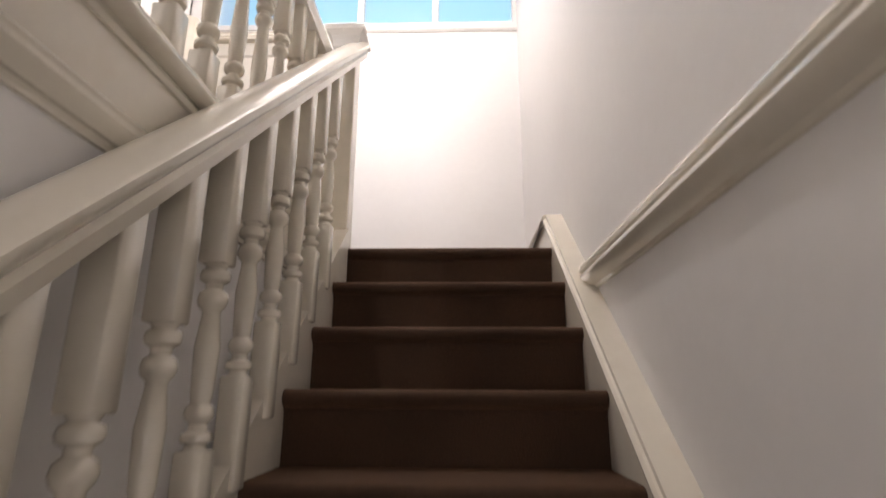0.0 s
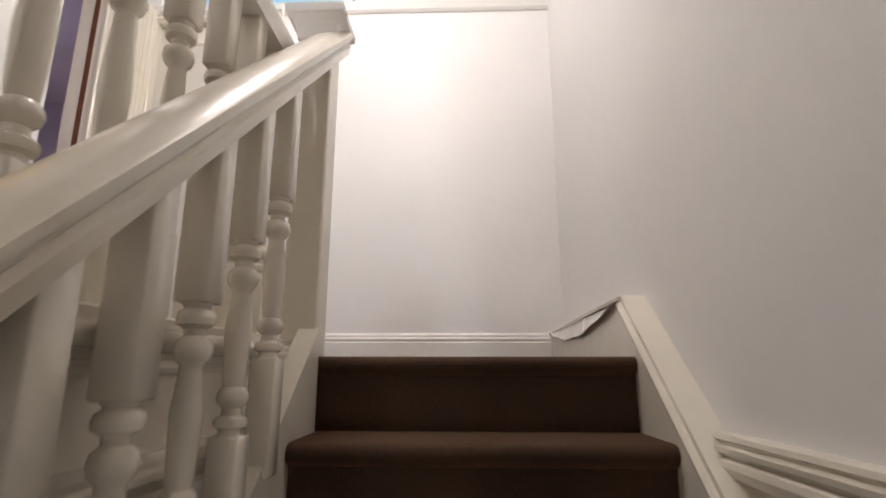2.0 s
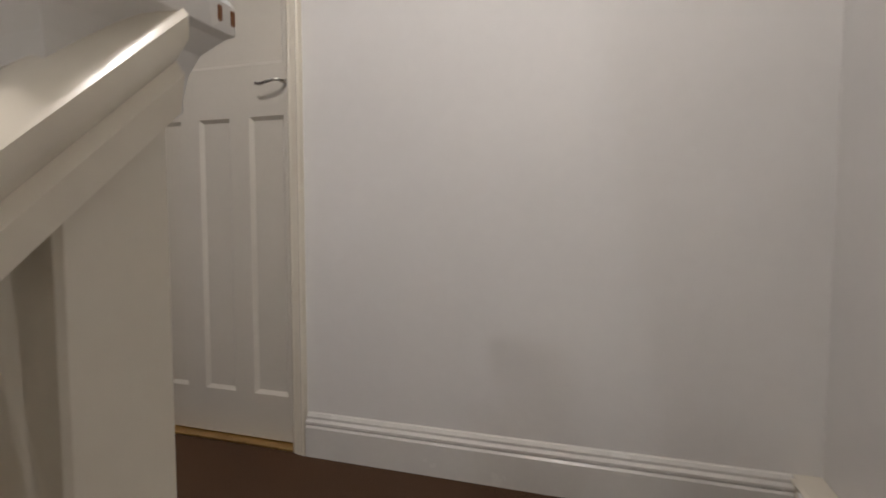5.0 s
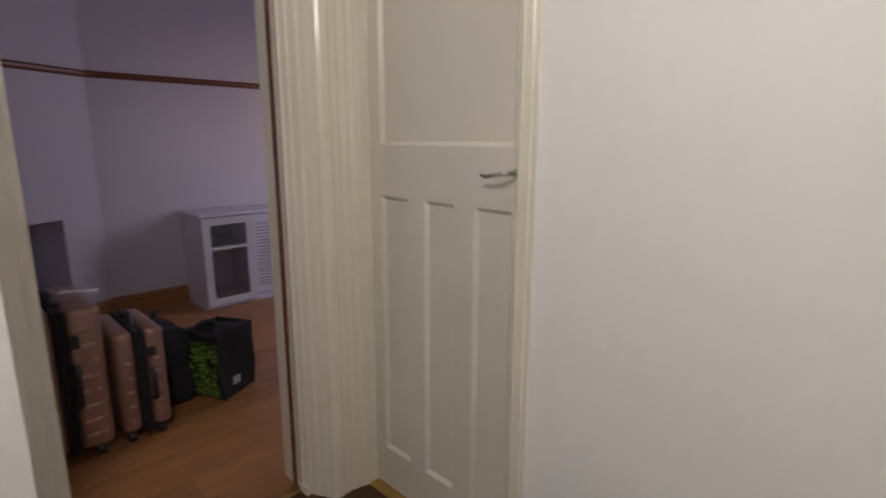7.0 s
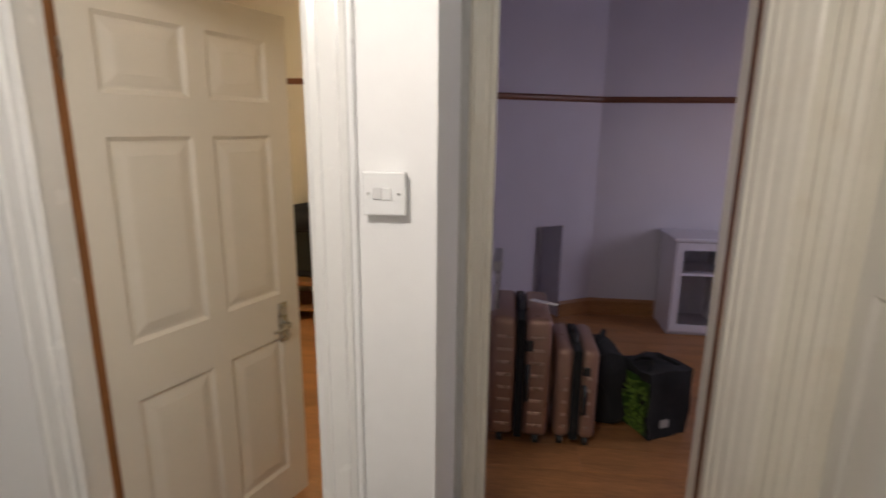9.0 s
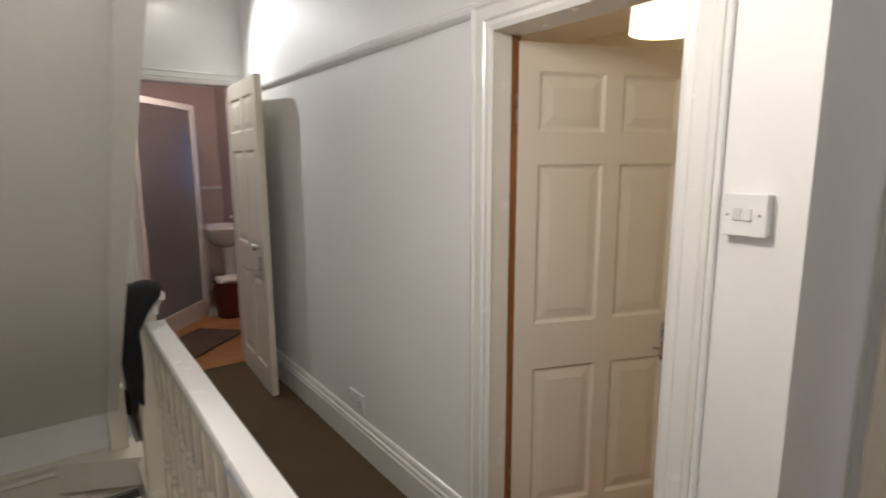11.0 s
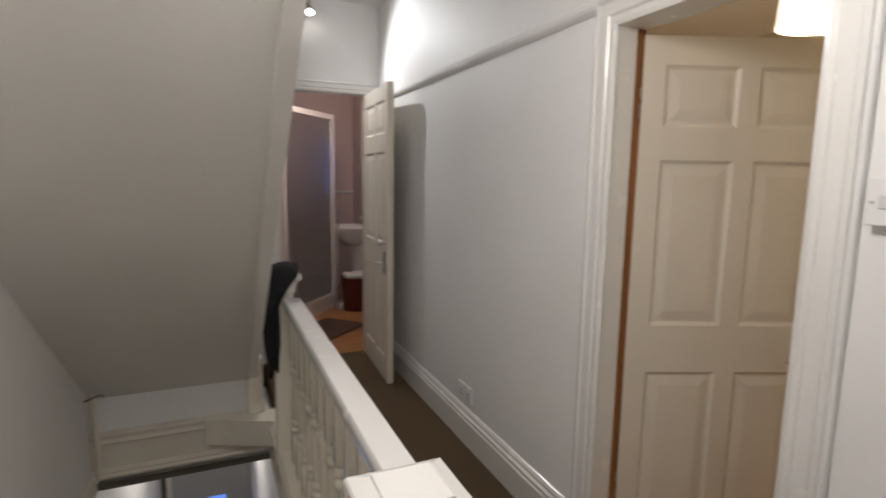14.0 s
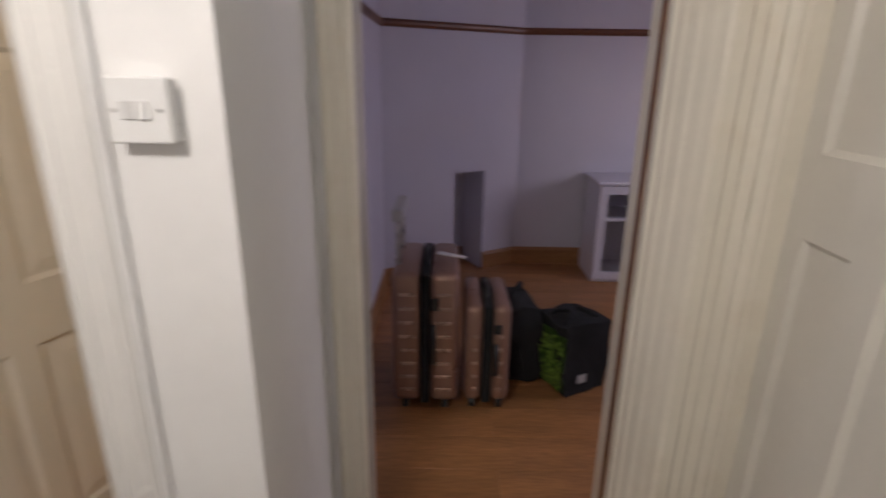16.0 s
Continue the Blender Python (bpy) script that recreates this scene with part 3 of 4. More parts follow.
def panelled_leaf(width, height, thick, panels, depth=0.008, slope=0.03, field=0.006):
    """A door leaf from x 0 to width, its faces at y 0 and thick, with panels (x0, x1, z0, z1) on both."""
    bm = bmesh.new()
    xs = sorted({0, width} | {p[0] for p in panels} | {p[1] for p in panels})
    zs = sorted({0, height} | {p[2] for p in panels} | {p[3] for p in panels})
    for side in (0, 1):
        y = thick if side else 0
        for i in range(len(xs) - 1):
            for j in range(len(zs) - 1):
                cx, cz = (xs[i] + xs[i + 1]) / 2, (zs[j] + zs[j + 1]) / 2
                if any(p[0] < cx < p[1] and p[2] < cz < p[3] for p in panels):
                    continue
                bm.faces.new([bm.verts.new((x, y, z)) for x, z in ((xs[i], zs[j]), (xs[i + 1], zs[j]), (xs[i + 1], zs[j + 1]), (xs[i], zs[j + 1]))])
        for p in panels:
            add_panel(bm, *p, y, -depth if side else depth, slope, -field if side else field)
    for q in (((0, 0), (0, height)), ((width, 0), (width, height)), ((0, 0), (width, 0)), ((0, height), (width, height))):
        (x0, z0), (x1, z1) = q
        bm.faces.new([bm.verts.new(v) for v in ((x0, 0, z0), (x1, 0, z1), (x1, thick, z1), (x0, thick, z0))])
    bmesh.ops.remove_doubles(bm, verts=bm.verts, dist=0.0004)
    return bm


def lever(parent, x, z, y, mat, towards=-1, plate=True):
    h = part("door_handle", tube([(x, y, z), (x, y - 0.045, z), (x + towards * 0.012, y - 0.052, z), (x + towards * 0.045, y - 0.05, z - 0.006), (x + towards * 0.066, y - 0.049, z - 0.010), (x + towards * 0.082, y - 0.047, z - 0.005)], 0.0055, 10), mat, parent, "metal lever handle", smooth=50)
    if plate:
        part("backplate", box(x - 0.02, x + 0.02, y - 0.008, y - 0.0005, z - 0.075, z + 0.075, bevel=0.003), mat, h)
    return h


SIX = lambda w, h: [(x0 * w, x1 * w, z0 * h, z1 * h) for z0, z1 in ((0.080, 0.380), (0.472, 0.783), (0.842, 0.950)) for x0, x1 in ((0.105, 0.455), (0.550, 0.872))]


def six_panel_door(name, label, width, height, m, side=-1, handle_mat=M_STEEL):
    t = thing(name, label, "door", kind="structure")
    part("door_leaf", panelled_leaf(width, height, 0.038, SIX(width, height)), M_DOOR, t)
    lever(t, width - 0.085, 0.412 * height, 0, handle_mat)
    t.matrix_world = m
    return t


d2 = six_panel_door("door_bedroom", "cream six-panel moulded door standing ajar into a bedroom", 0.70, 1.785, pose(-1.884, -1.861, 0.035, 0, 0, 158.5))
part("door_edge", boxes((-0.004, -0.0005, 0.002, 0.036, 0, 1.785)), M_EDGE_WOOD, d2, "bare orange-brown wooden door edge")
bd = six_panel_door("door_bathroom", "white six-panel bathroom door standing open against the wall", 0.70, 1.93, pose(-1.66, YB + 0.02, 0.006, 0, 0, 87))

d1 = thing("door_cupboard", "off-white painted four-panel door, closed", "door", kind="structure")
part("door_leaf", panelled_leaf(0.640, 1.785, 0.038, [(0.055, 0.600, 1.240, 1.69), (0.055, 0.188, 0.152, 1.075), (0.264, 0.390, 0.152, 1.075), (0.466, 0.600, 0.152, 1.075)], 0.012, 0.004, 0.0), M_OLD_DOOR, d1)
h = lever(d1, 0.612, 1.175, 0, M_STEEL, plate=False)
part("backplate", box(0.604, 0.622, -0.006, -0.0005, 1.163, 1.187, bevel=0.002), M_STEEL, h)
d1.matrix_world = pose(-2.099, 0.03, 0.012)
single("threshold_strip", boxes((-2.099, -1.458, -0.012, 0.075, 0.0, 0.008), bevel=0.002), M_BRASS, "brass carpet strip under a closed door", "threshold strip", "structure")
single("threshold_strip", boxes((XD - 0.02, XD + 0.018, -0.88, -0.205, 0.0, 0.008), bevel=0.002), M_BRASS, "brass carpet strip in a doorway", "threshold strip", "structure")

# high window over the stairhead
win = thing("window_1", "high white-framed strip window with frosted panes", "window", kind="structure")
part("window_frame", boxes((-2.3, -0.0, -0.012, 0.10, 1.87, 1.908), (-2.3, 0.0, 0.0, 0.10, 2.36, 2.405), (-0.030, 0.0, 0.0, 0.10, 1.908, 2.36), (-2.3, -2.25, 0.0, 0.10, 1.908, 2.36)), M_TRIM, win)
part("window_sill", sweep([(0, 0), (0.012, 0), (0.024, 0.012), (0.024, 0.030), (0, 0.034)], (-1.42, 0, 1.836), (0, 0, 1.836), (0, -1, 0), (0, 0, 1)), M_TRIM, win)
for x in (-0.553, -1.066, -1.58):
    part("mullion", box(x - 0.022, x + 0.022, 0.0, 0.09, 1.908, 2.36, bevel=0.004), M_TRIM, win)
for x0, x1 in ((-0.531, -0.030), (-1.044, -0.575), (-1.558, -1.088), (-2.25, -1.602)):
    ob = part("pane", boxes((x0, x1, 0.045, 0.051, 1.908, 2.36)), M_FROST, win)
    ob.visible_shadow = False
single("backdrop", boxes((-2.25, 1.0, 0.6, 0.62, 1.8, 4.0)), M_DUSK, "pale blue dusk sky outside a window", "backdrop", "structure")



# stepped moulding that fills the corner between the two door frames
cm = thing("doorframe_corner", "cream gloss stepped moulding between two door frames", "door frame", kind="structure")
steps = [(-2.256, -0.207), (-2.236, -0.210), (-2.230, -0.203), (-2.210, -0.196), (-2.204, -0.190), (-2.180, -0.180), (-2.172, -0.172), (-2.150, -0.162), (-2.138, -0.154), (-2.122, -0.146), (-2.114, -0.136),
         (-2.112, -0.110), (-2.117, -0.102), (-2.115, -0.080), (-2.119, -0.072), (-2.110, -0.050), (-2.113, -0.042), (-2.104, -0.026), (-2.104, -0.002), (-2.256, -0.002)]
part("corner_moulding", prism(steps, "z", 0.0, 1.87), M_GLOSS, cm)
part("stop_strip", boxes((XD - 0.045, XD - 0.020, -0.2085, -0.204, 0, 1.83)), M_BROWN, cm, "bare dark brown strip of the door jamb")
part("base_block", boxes((-2.25, -2.205, -0.212, -0.19, 0.0, 0.03)), M_GLOSS, cm)
# ---- front room ----
plank_mesh = as_mesh("plank", box(-0.0945, 0.0945, -0.62, 0.62, -0.012, 0.0, bevel=0.0012), M_LAMINATE)


def planked_floor(name, label, x0, x1, y0, y1, along="y"):
    """Staggered laminate boards, laid whole and half over the rectangle."""
    t = single(name, box(x0, x1, y0, y1, -0.25, -0.012), M_SKIRT_WOOD, label, "floor", "structure")
    half = as_mesh("plank", box(-0.0945, 0.0945, -0.31, 0.31, -0.012, 0.0, bevel=0.0012), M_LAMINATE)
    wide, long = (x1 - x0, y1 - y0) if along == "y" else (y1 - y0, x1 - x0)
    for i in range(int(wide / 0.19)):
        v = 0.0
        k = i % 2
        while v < long - 0.3:
            n = 0.62 if (k and v == 0.0) or v + 1.24 > long else 1.24
            u, w = 0.095 + i * 0.19, v + n / 2
            m = pose(x0 + u, y0 + w, 0) if along == "y" else pose(x0 + w, y0 + u, 0, 0, 0, 90)
            shared("plank", plank_mesh if n > 1 else half, t, m)
            v += n
    return t


planked_floor("front_room_floor", "orange-brown laminate board floor of the front room", -5.11, -2.26, -1.09, 2.2)
KX, KY, EX, EY = -4.95, -0.16, -4.40, -1.09
DL = math.hypot(EX - KX, EY - KY)
DU = ((EX - KX) / DL, (EY - KY) / DL)       # along the slanting chimney wall
DN = (-DU[1], DU[0])                        # into the room


def slant(s, d):
    return (KX + DU[0] * s + DN[0] * d, KY + DU[1] * s + DN[1] * d)


def slab(s0, s1, d0, d1, z0, z1, bm=None):
    return prism([slant(s0, d0), slant(s1, d0), slant(s1, d1), slant(s0, d1)], "z", z0, z1, bm)


single("wall_front_room", boxes((-5.1, -4.95, KY, 2.4, -0.2, TOP), (-5.1, -4.1, 2.2, 2.4, -0.2, TOP), (-4.1, -3.1, 2.2, 2.4, -0.2, 0.9), (-4.1, -3.1, 2.2, 2.4, 2.1, TOP),
       (-3.1, XD - 0.11, 2.2, 2.4, -0.2, TOP), (-5.1, XD - 0.11, -1.19, -1.09, -0.2, TOP), (XD - 0.11, XD, 0.14, 2.4, -0.2, TOP)),
       M_LILAC, "lilac-white painted front room wall", "wall", "structure")
bm = slab(0, 0.29, -0.4, 0, -0.2, TOP)
slab(0.54, DL, -0.4, 0, -0.2, TOP, bm)
slab(0.29, 0.54, -0.4, 0, 0.745, TOP, bm)
slab(0.29, 0.54, -0.4, -0.28, -0.2, 0.745, bm)
single("wall_chimney", bm, M_LILAC, "lilac-white slanting chimney wall with an open fireplace recess", "wall", "structure")
single("ceiling_front_room", boxes((-5.1, XD - 0.11, -1.19, 2.4, TOP, TOP + 0.1)), M_LILAC, "painted front room ceiling", "ceiling", "structure")
WOOD_SKIRT = [(0, 0), (0.018, 0), (0.018, 0.11), (0.010, 0.13), (0, 0.132)]
RAILB = [(0, 0), (0.012, 0.002), (0.022, 0.016), (0.024, 0.030), (0.012, 0.044), (0, 0.046)]


def room_run(name, prof, mat, z, label, category):
    t = thing(name, label, category, kind="structure")
    part("length", sweep(prof, (-4.95, KY, z), (-4.95, 2.2, z), (1, 0, 0), (0, 0, 1)), mat, t)
    runs = [(0, 0.29), (0.54, DL)] if z < 1 else [(0, DL)]
    for s0, s1 in runs:
        part("length", sweep(prof, (*slant(s0, 0), z), (*slant(s1, 0), z), (*DN, 0), (0, 0, 1)), mat, t)
    part("length", sweep(prof, (EX, -1.09, z), (XD - 0.11, -1.09, z), (0, 1, 0), (0, 0, 1)), mat, t)
    return t


room_run("baseboard", WOOD_SKIRT, M_SKIRT_WOOD, 0.0, "orange-brown varnished skirting board", "skirting board")
room_run("picture_rail", RAILB, M_BROWN, 1.662, "dark brown wooden picture rail", "picture rail")
single("hearth_board", slab(0.30, 0.53, -0.278, -0.26, 0.0, 0.10), M_SKIRT_WOOD, "brown board at the back of a fireplace recess", "skirting board", "structure")
wf = thing("window_2", "white-framed front room window", "window", kind="structure")
part("window_frame", boxes((-4.1, -4.05, 2.22, 2.3, 0.9, 2.1), (-3.15, -3.1, 2.22, 2.3, 0.9, 2.1), (-4.05, -3.15, 2.22, 2.3, 0.9, 0.95), (-4.05, -3.15, 2.22, 2.3, 2.05, 2.1)), M_TRIM, wf)
ob = part("pane", boxes((-4.05, -3.15, 2.33, 2.336, 0.95, 2.05)), M_CLEAR, wf)
ob.visible_shadow = False


def suitcase(place, depth, wide, height, handle, label):
    """Hard two-shell case: depth across y, wide along -x, wheels down."""
    t = thing("suitcase", label, "suitcase", place, group="suitcases")
    half = depth / 2
    for s in (-1, 1):
        y0, y1 = (0.018, half) if s > 0 else (-half, -0.018)
        part("shell", box(-wide, 0, y0, y1, 0.055, height, bevel=0.03, segments=3), M_CASE, t, smooth=40)
        n = int((height - 0.14) / 0.062)
        for i in range(n):
            z = 0.11 + i * 0.062
            yy0, yy1 = (0.04, half - 0.03) if s > 0 else (-half + 0.03, -0.04)
            part("rib", box(-0.001, 0.005, yy0, yy1, z, z + 0.014, bevel=0.002), M_CASE_RIB, t)
    part("zip_band", box(-wide + 0.01, 0.003, -0.019, 0.019, 0.05, height - 0.004, bevel=0.004), M_BLACK, t, "black zip band")
    part("side_handle", tube([(0.0, 0.034, height * 0.38), (0.03, 0.034, height * 0.41), (0.03, 0.034, height * 0.62), (0.0, 0.034, height * 0.65)], 0.011, 8), M_BLACK_PLASTIC, t, "black plastic carrying handle", smooth=60)
    part("lock", box(0.0, 0.014, 0.022, 0.055, height * 0.76, height * 0.84, bevel=0.004), M_BLACK_PLASTIC, t)
    part("top_handle", tube([(-wide * 0.3, 0, height - 0.005), (-wide * 0.34, 0, height + 0.03), (-wide * 0.62, 0, height + 0.03), (-wide * 0.66, 0, height - 0.005)], 0.012, 8), M_BLACK_PLASTIC, t, smooth=60)
    for x in (-0.05, -wide + 0.05):
        for y in (-half * 0.62, half * 0.62):
            part("wheel", tube([(x, y - 0.013, 0.027), (x, y + 0.013, 0.027)], 0.026, 14), M_BLACK_PLASTIC, t, smooth=50)
            part("wheel_housing", box(x - 0.02, x + 0.02, y - 0.022, y + 0.022, 0.04, 0.064, bevel=0.006), M_BLACK_PLASTIC, t)
    if handle:
        y = -half + 0.02
        for x in (-wide + 0.10, -0.12):
            part("trolley_bar", tube([(x, y, height - 0.02), (x, y, height + handle)], 0.011, 8), M_STEEL, t)
        part("trolley_grip", box(-wide + 0.07, -0.09, y - 0.022, y + 0.022, height + handle - 0.045, height + handle + 0.006, bevel=0.008, segments=2), M_GREY_PLASTIC, t)
    return t


suitcase((-2.98, -0.755, 0), 0.275, 0.44, 0.64, 0.23, "large rose-gold hard-shell suitcase with its trolley handle raised")
suitcase((-2.99, -0.495, 0), 0.190, 0.36, 0.50, 0.0, "small rose-gold hard-shell cabin suitcase")
tag = single("luggage_tag", prism([(-3.16, -0.72), (-3.10, -0.60), (-3.12, -0.585), (-3.19, -0.70)], "z", 0.665, 0.669), M_PLASTIC, "white paper luggage tag on a suitcase", "tag")


def slouch(bm, amount, scale, seed):
    for v in bm.verts:
        p = v.co * scale + Vector((seed, seed * 2, 0))
        v.co += noise.noise_vector(p) * amount
    return bm


def soft_block(sx, sy, sz, cuts=5, round_by=0.0):
    bm = bmesh.new()
    bmesh.ops.create_cube(bm, size=1)
    bmesh.ops.subdivide_edges(bm, edges=bm.edges, cuts=cuts, use_grid_fill=True)
    for v in bm.verts:
        if round_by:
            v.co = v.co.lerp(v.co.normalized() * 0.62, round_by)
        v.co = Vector((v.co.x * sx, v.co.y * sy, (v.co.z + 0.5) * sz))
    return bm


bag = thing("shopping_bag", "black shopping bag with a green leaf-printed front panel", "bag", (-3.27, -0.075, 0.0), 28)
part("body", slouch(soft_block(0.23, 0.24, 0.34), 0.022, 9, 3), M_BLACK, bag, smooth=60)
bm = bmesh.new()
bmesh.ops.create_grid(bm, x_segments=8, y_segments=8, size=0.5, matrix=Matrix.Translation((0.0, -0.127, 0.155)) @ Matrix.Rotation(radians(90), 4, 'X') @ Matrix.Diagonal((0.21, 0.28, 1, 1)))
bmesh.ops.solidify(bm, geom=bm.faces, thickness=0.006)
slouch(bm, 0.012, 12, 5)
panel = part("printed_panel", bm, M_BAG_GREEN, bag, "printed panel of bright green leaves")
random.seed(11)
bm = bmesh.new()
for i in range(150):
    c = Vector((random.uniform(-0.095, 0.095), -0.140 + random.uniform(-0.003, 0.003), random.uniform(0.03, 0.285)))
    a = random.uniform(0, math.pi * 2)
    ln, wd = random.uniform(0.010, 0.018), random.uniform(0.004, 0.007)
    ax, ay = Vector((math.cos(a), 0, math.sin(a))), Vector((-math.sin(a), 0, math.cos(a)))
    up = Vector((0, -0.004, 0))
    q = [bm.verts.new(c + w) for w in (ax * ln, ay * wd + up * 0.5, -ax * ln, -ay * wd + up * 0.5)]
    top = bm.verts.new(c + up)
    for k in range(4):
        bm.faces.new((q[k], q[(k + 1) % 4], top))
part("leaf_print", bm, material("bright_leaf_green", (0.19, 0.32, 0.05), 0.5, mottle=0.4, mottle_scale=30), panel, "overlapping bright green leaves")
for s in (-1, 1):
    part("strap", tube([(-0.06, s * 0.10, 0.33), (-0.05, s * 0.06, 0.355), (0.0, s * 0.03, 0.365), (0.05, s * 0.06, 0.355), (0.06, s * 0.10, 0.33)], 0.010, 6), M_BLACK, bag, smooth=60)
part("emblem", boxes((0.1225, 0.127, -0.06, -0.01, 0.06, 0.10)), M_GREY_PLASTIC, bag, "small pale grey printed emblem")
pack = thing("backpack", "slumped black fabric backpack on the floor", "backpack", (-3.36, -0.36, 0), 10)
part("body", slouch(soft_block(0.30, 0.22, 0.40, 6, 0.4), 0.035, 8, 9), M_BLACK, pack, smooth=60)
part("strap", tube([(0.08, -0.05, 0.36), (0.05, 0.0, 0.44), (-0.03, 0.05, 0.44), (-0.08, 0.06, 0.36)], 0.014, 8), M_BLACK, pack, smooth=60)
part("strap", tube([(0.14, -0.06, 0.30), (0.17, 0.0, 0.20), (0.16, 0.03, 0.08)], 0.012, 8), M_BLACK, pack, smooth=60)

cab = thing("cabinet", "lilac-white painted cabinet with a glazed door and louvred side doors", "cabinet", (-4.93, 0.36, 0))
part("body", boxes((0, 0.37, 0, 0.02, 0.03, 0.70), (0, 0.37, 0.36, 0.38, 0.03, 0.70), (0, 0.02, 0.02, 0.36, 0.03, 0.70), (0.02, 0.37, 0.02, 0.36, 0.03, 0.05), (0.0, 0.36, 0.02, 0.36, 0.68, 0.70)), M_CABINET, cab)
part("plinth", box(0.01, 0.36, 0.0, 1.12, 0.0, 0.03), M_CABINET, cab)
part("top", box(-0.0, 0.395, -0.02, 0.40, 0.70, 0.725, bevel=0.005), M_CABINET, cab)
part("shelf", box(0.02, 0.34, 0.02, 0.36, 0.455, 0.475), M_CABINET, cab)
gd = part("glazed_door", boxes((0.37, 0.392, 0.0, 0.055, 0.03, 0.695), (0.37, 0.392, 0.325, 0.38, 0.03, 0.695), (0.37, 0.392, 0.055, 0.325, 0.03, 0.085), (0.37, 0.392, 0.055, 0.325, 0.64, 0.695), (0.37, 0.392, 0.055, 0.325, 0.455, 0.475)), M_CABINET, cab)
part("pane", boxes((0.378, 0.382, 0.055, 0.325, 0.085, 0.64)), M_CLEAR, gd)
part("side_unit", boxes((0, 0.28, 0.385, 1.12, 0.03, 0.69)), M_CABINET, cab)
part("top", box(0.0, 0.30, 0.40, 1.14, 0.69, 0.712, bevel=0.005), M_CABINET, cab)
for y0 in (0.40, 0.76):
    d = part("louvred_door", boxes((0.28, 0.30, y0, y0 + 0.045, 0.04, 0.68), (0.28, 0.30, y0 + 0.305, y0 + 0.35, 0.04, 0.68), (0.28, 0.30, y0 + 0.045, y0 + 0.305, 0.04, 0.10), (0.28, 0.30, y0 + 0.045, y0 + 0.305, 0.62, 0.68)), M_CABINET, cab)
    slat = as_mesh("slat", boxes((-0.010, 0.010, 0, 0.26, -0.004, 0.004)), M_CABINET)
    for i in range(20):
        shared("slat", slat, d, pose(0.291, y0 + 0.045, 0.115 + i * 0.026, 0, 38, 0))

# ---- bedroom behind the panelled door ----
planked_floor("bedroom_floor", "orange-brown laminate board floor of the bedroom", -4.9, XL - 0.0, -4.32, -1.19)
single("wall_bedroom", boxes((-5.1, -4.9, -4.5, -1.19, -0.2, TOP), (-5.1, XL - 0.11, -4.5, -4.32, -0.2, TOP), (-4.9, XL - 0.11, -1.20, -1.19, -0.2, TOP), (-4.9, -4.45, -2.14, -1.20, 0.0, TOP)), M_BEIGE, "beige painted bedroom wall", "wall", "structure")
single("ceiling_bedroom", boxes((-5.1, XL - 0.11, -4.5, -1.19, TOP, TOP + 0.1)), M_CEIL, "painted bedroom ceiling", "ceiling", "structure")
single("picture_rail", sweep(RAILB, (-4.9, -4.32, 1.79), (-4.9, -2.14, 1.79), (1, 0, 0), (0, 0, 1)), M_BROWN, "dark brown bedroom picture rail", "picture rail", "structure")
shade = thing("pendant_light", "cream drum pendant lampshade, lit", "pendant light", (-3.4, -2.26, 0))
part("shade", lathe([(0.205, 2.13), (0.21, 2.13), (0.20, 2.31), (0.195, 2.31), (0.2, 2.14)], 32), M_SHADE, shade, smooth=40)
part("flex", tube([(0, 0, 2.25), (0, 0, TOP)], 0.004, 6), M_PLASTIC, shade)
part("holder", tube([(0, 0, 2.18), (0, 0, 2.27)], 0.018, 10), M_PLASTIC, shade)
part("ring", boxes((-0.2, 0.2, -0.004, 0.004, 2.255, 2.262), (-0.004, 0.004, -0.2, 0.2, 2.255, 2.262)), M_STEEL, shade)
tv = thing("television", "dark grey boxy television on a low wooden table", "television", (-4.62, -2.42, 0.32), 0)
part("housing", box(-0.22, 0.10, -0.28, 0.30, 0.0, 0.40, bevel=0.02, segments=2), M_BLACK_PLASTIC, tv)
part("screen", box(0.098, 0.106, -0.22, 0.24, 0.05, 0.36, bevel=0.004), material("dark_screen", (0.03, 0.035, 0.03), 0.12), tv)
tb = thing("low_table", "low brown wooden table under a television", "table", (-4.62, -2.35, 0))
part("tabletop", box(-0.26, 0.22, -0.45, 0.45, 0.285, 0.32, bevel=0.004), M_SKIRT_WOOD, tb)
part("shelf", box(-0.24, 0.20, -0.42, 0.42, 0.08, 0.10), M_SKIRT_WOOD, tb)
for x in (-0.24, 0.18):
    for y in (-0.43, 0.40):
        part("leg", box(x, x + 0.035, y, y + 0.035, 0, 0.285), M_SKIRT_WOOD, tb)
coat = thing("jacket", "crumpled black jacket thrown over a television", "clothing", (-4.62, -2.38, 0.70))
part("body", slouch(soft_block(0.34, 0.70, 0.16, 7, 0.35), 0.05, 6, 17), M_BLACK, coat, smooth=60)

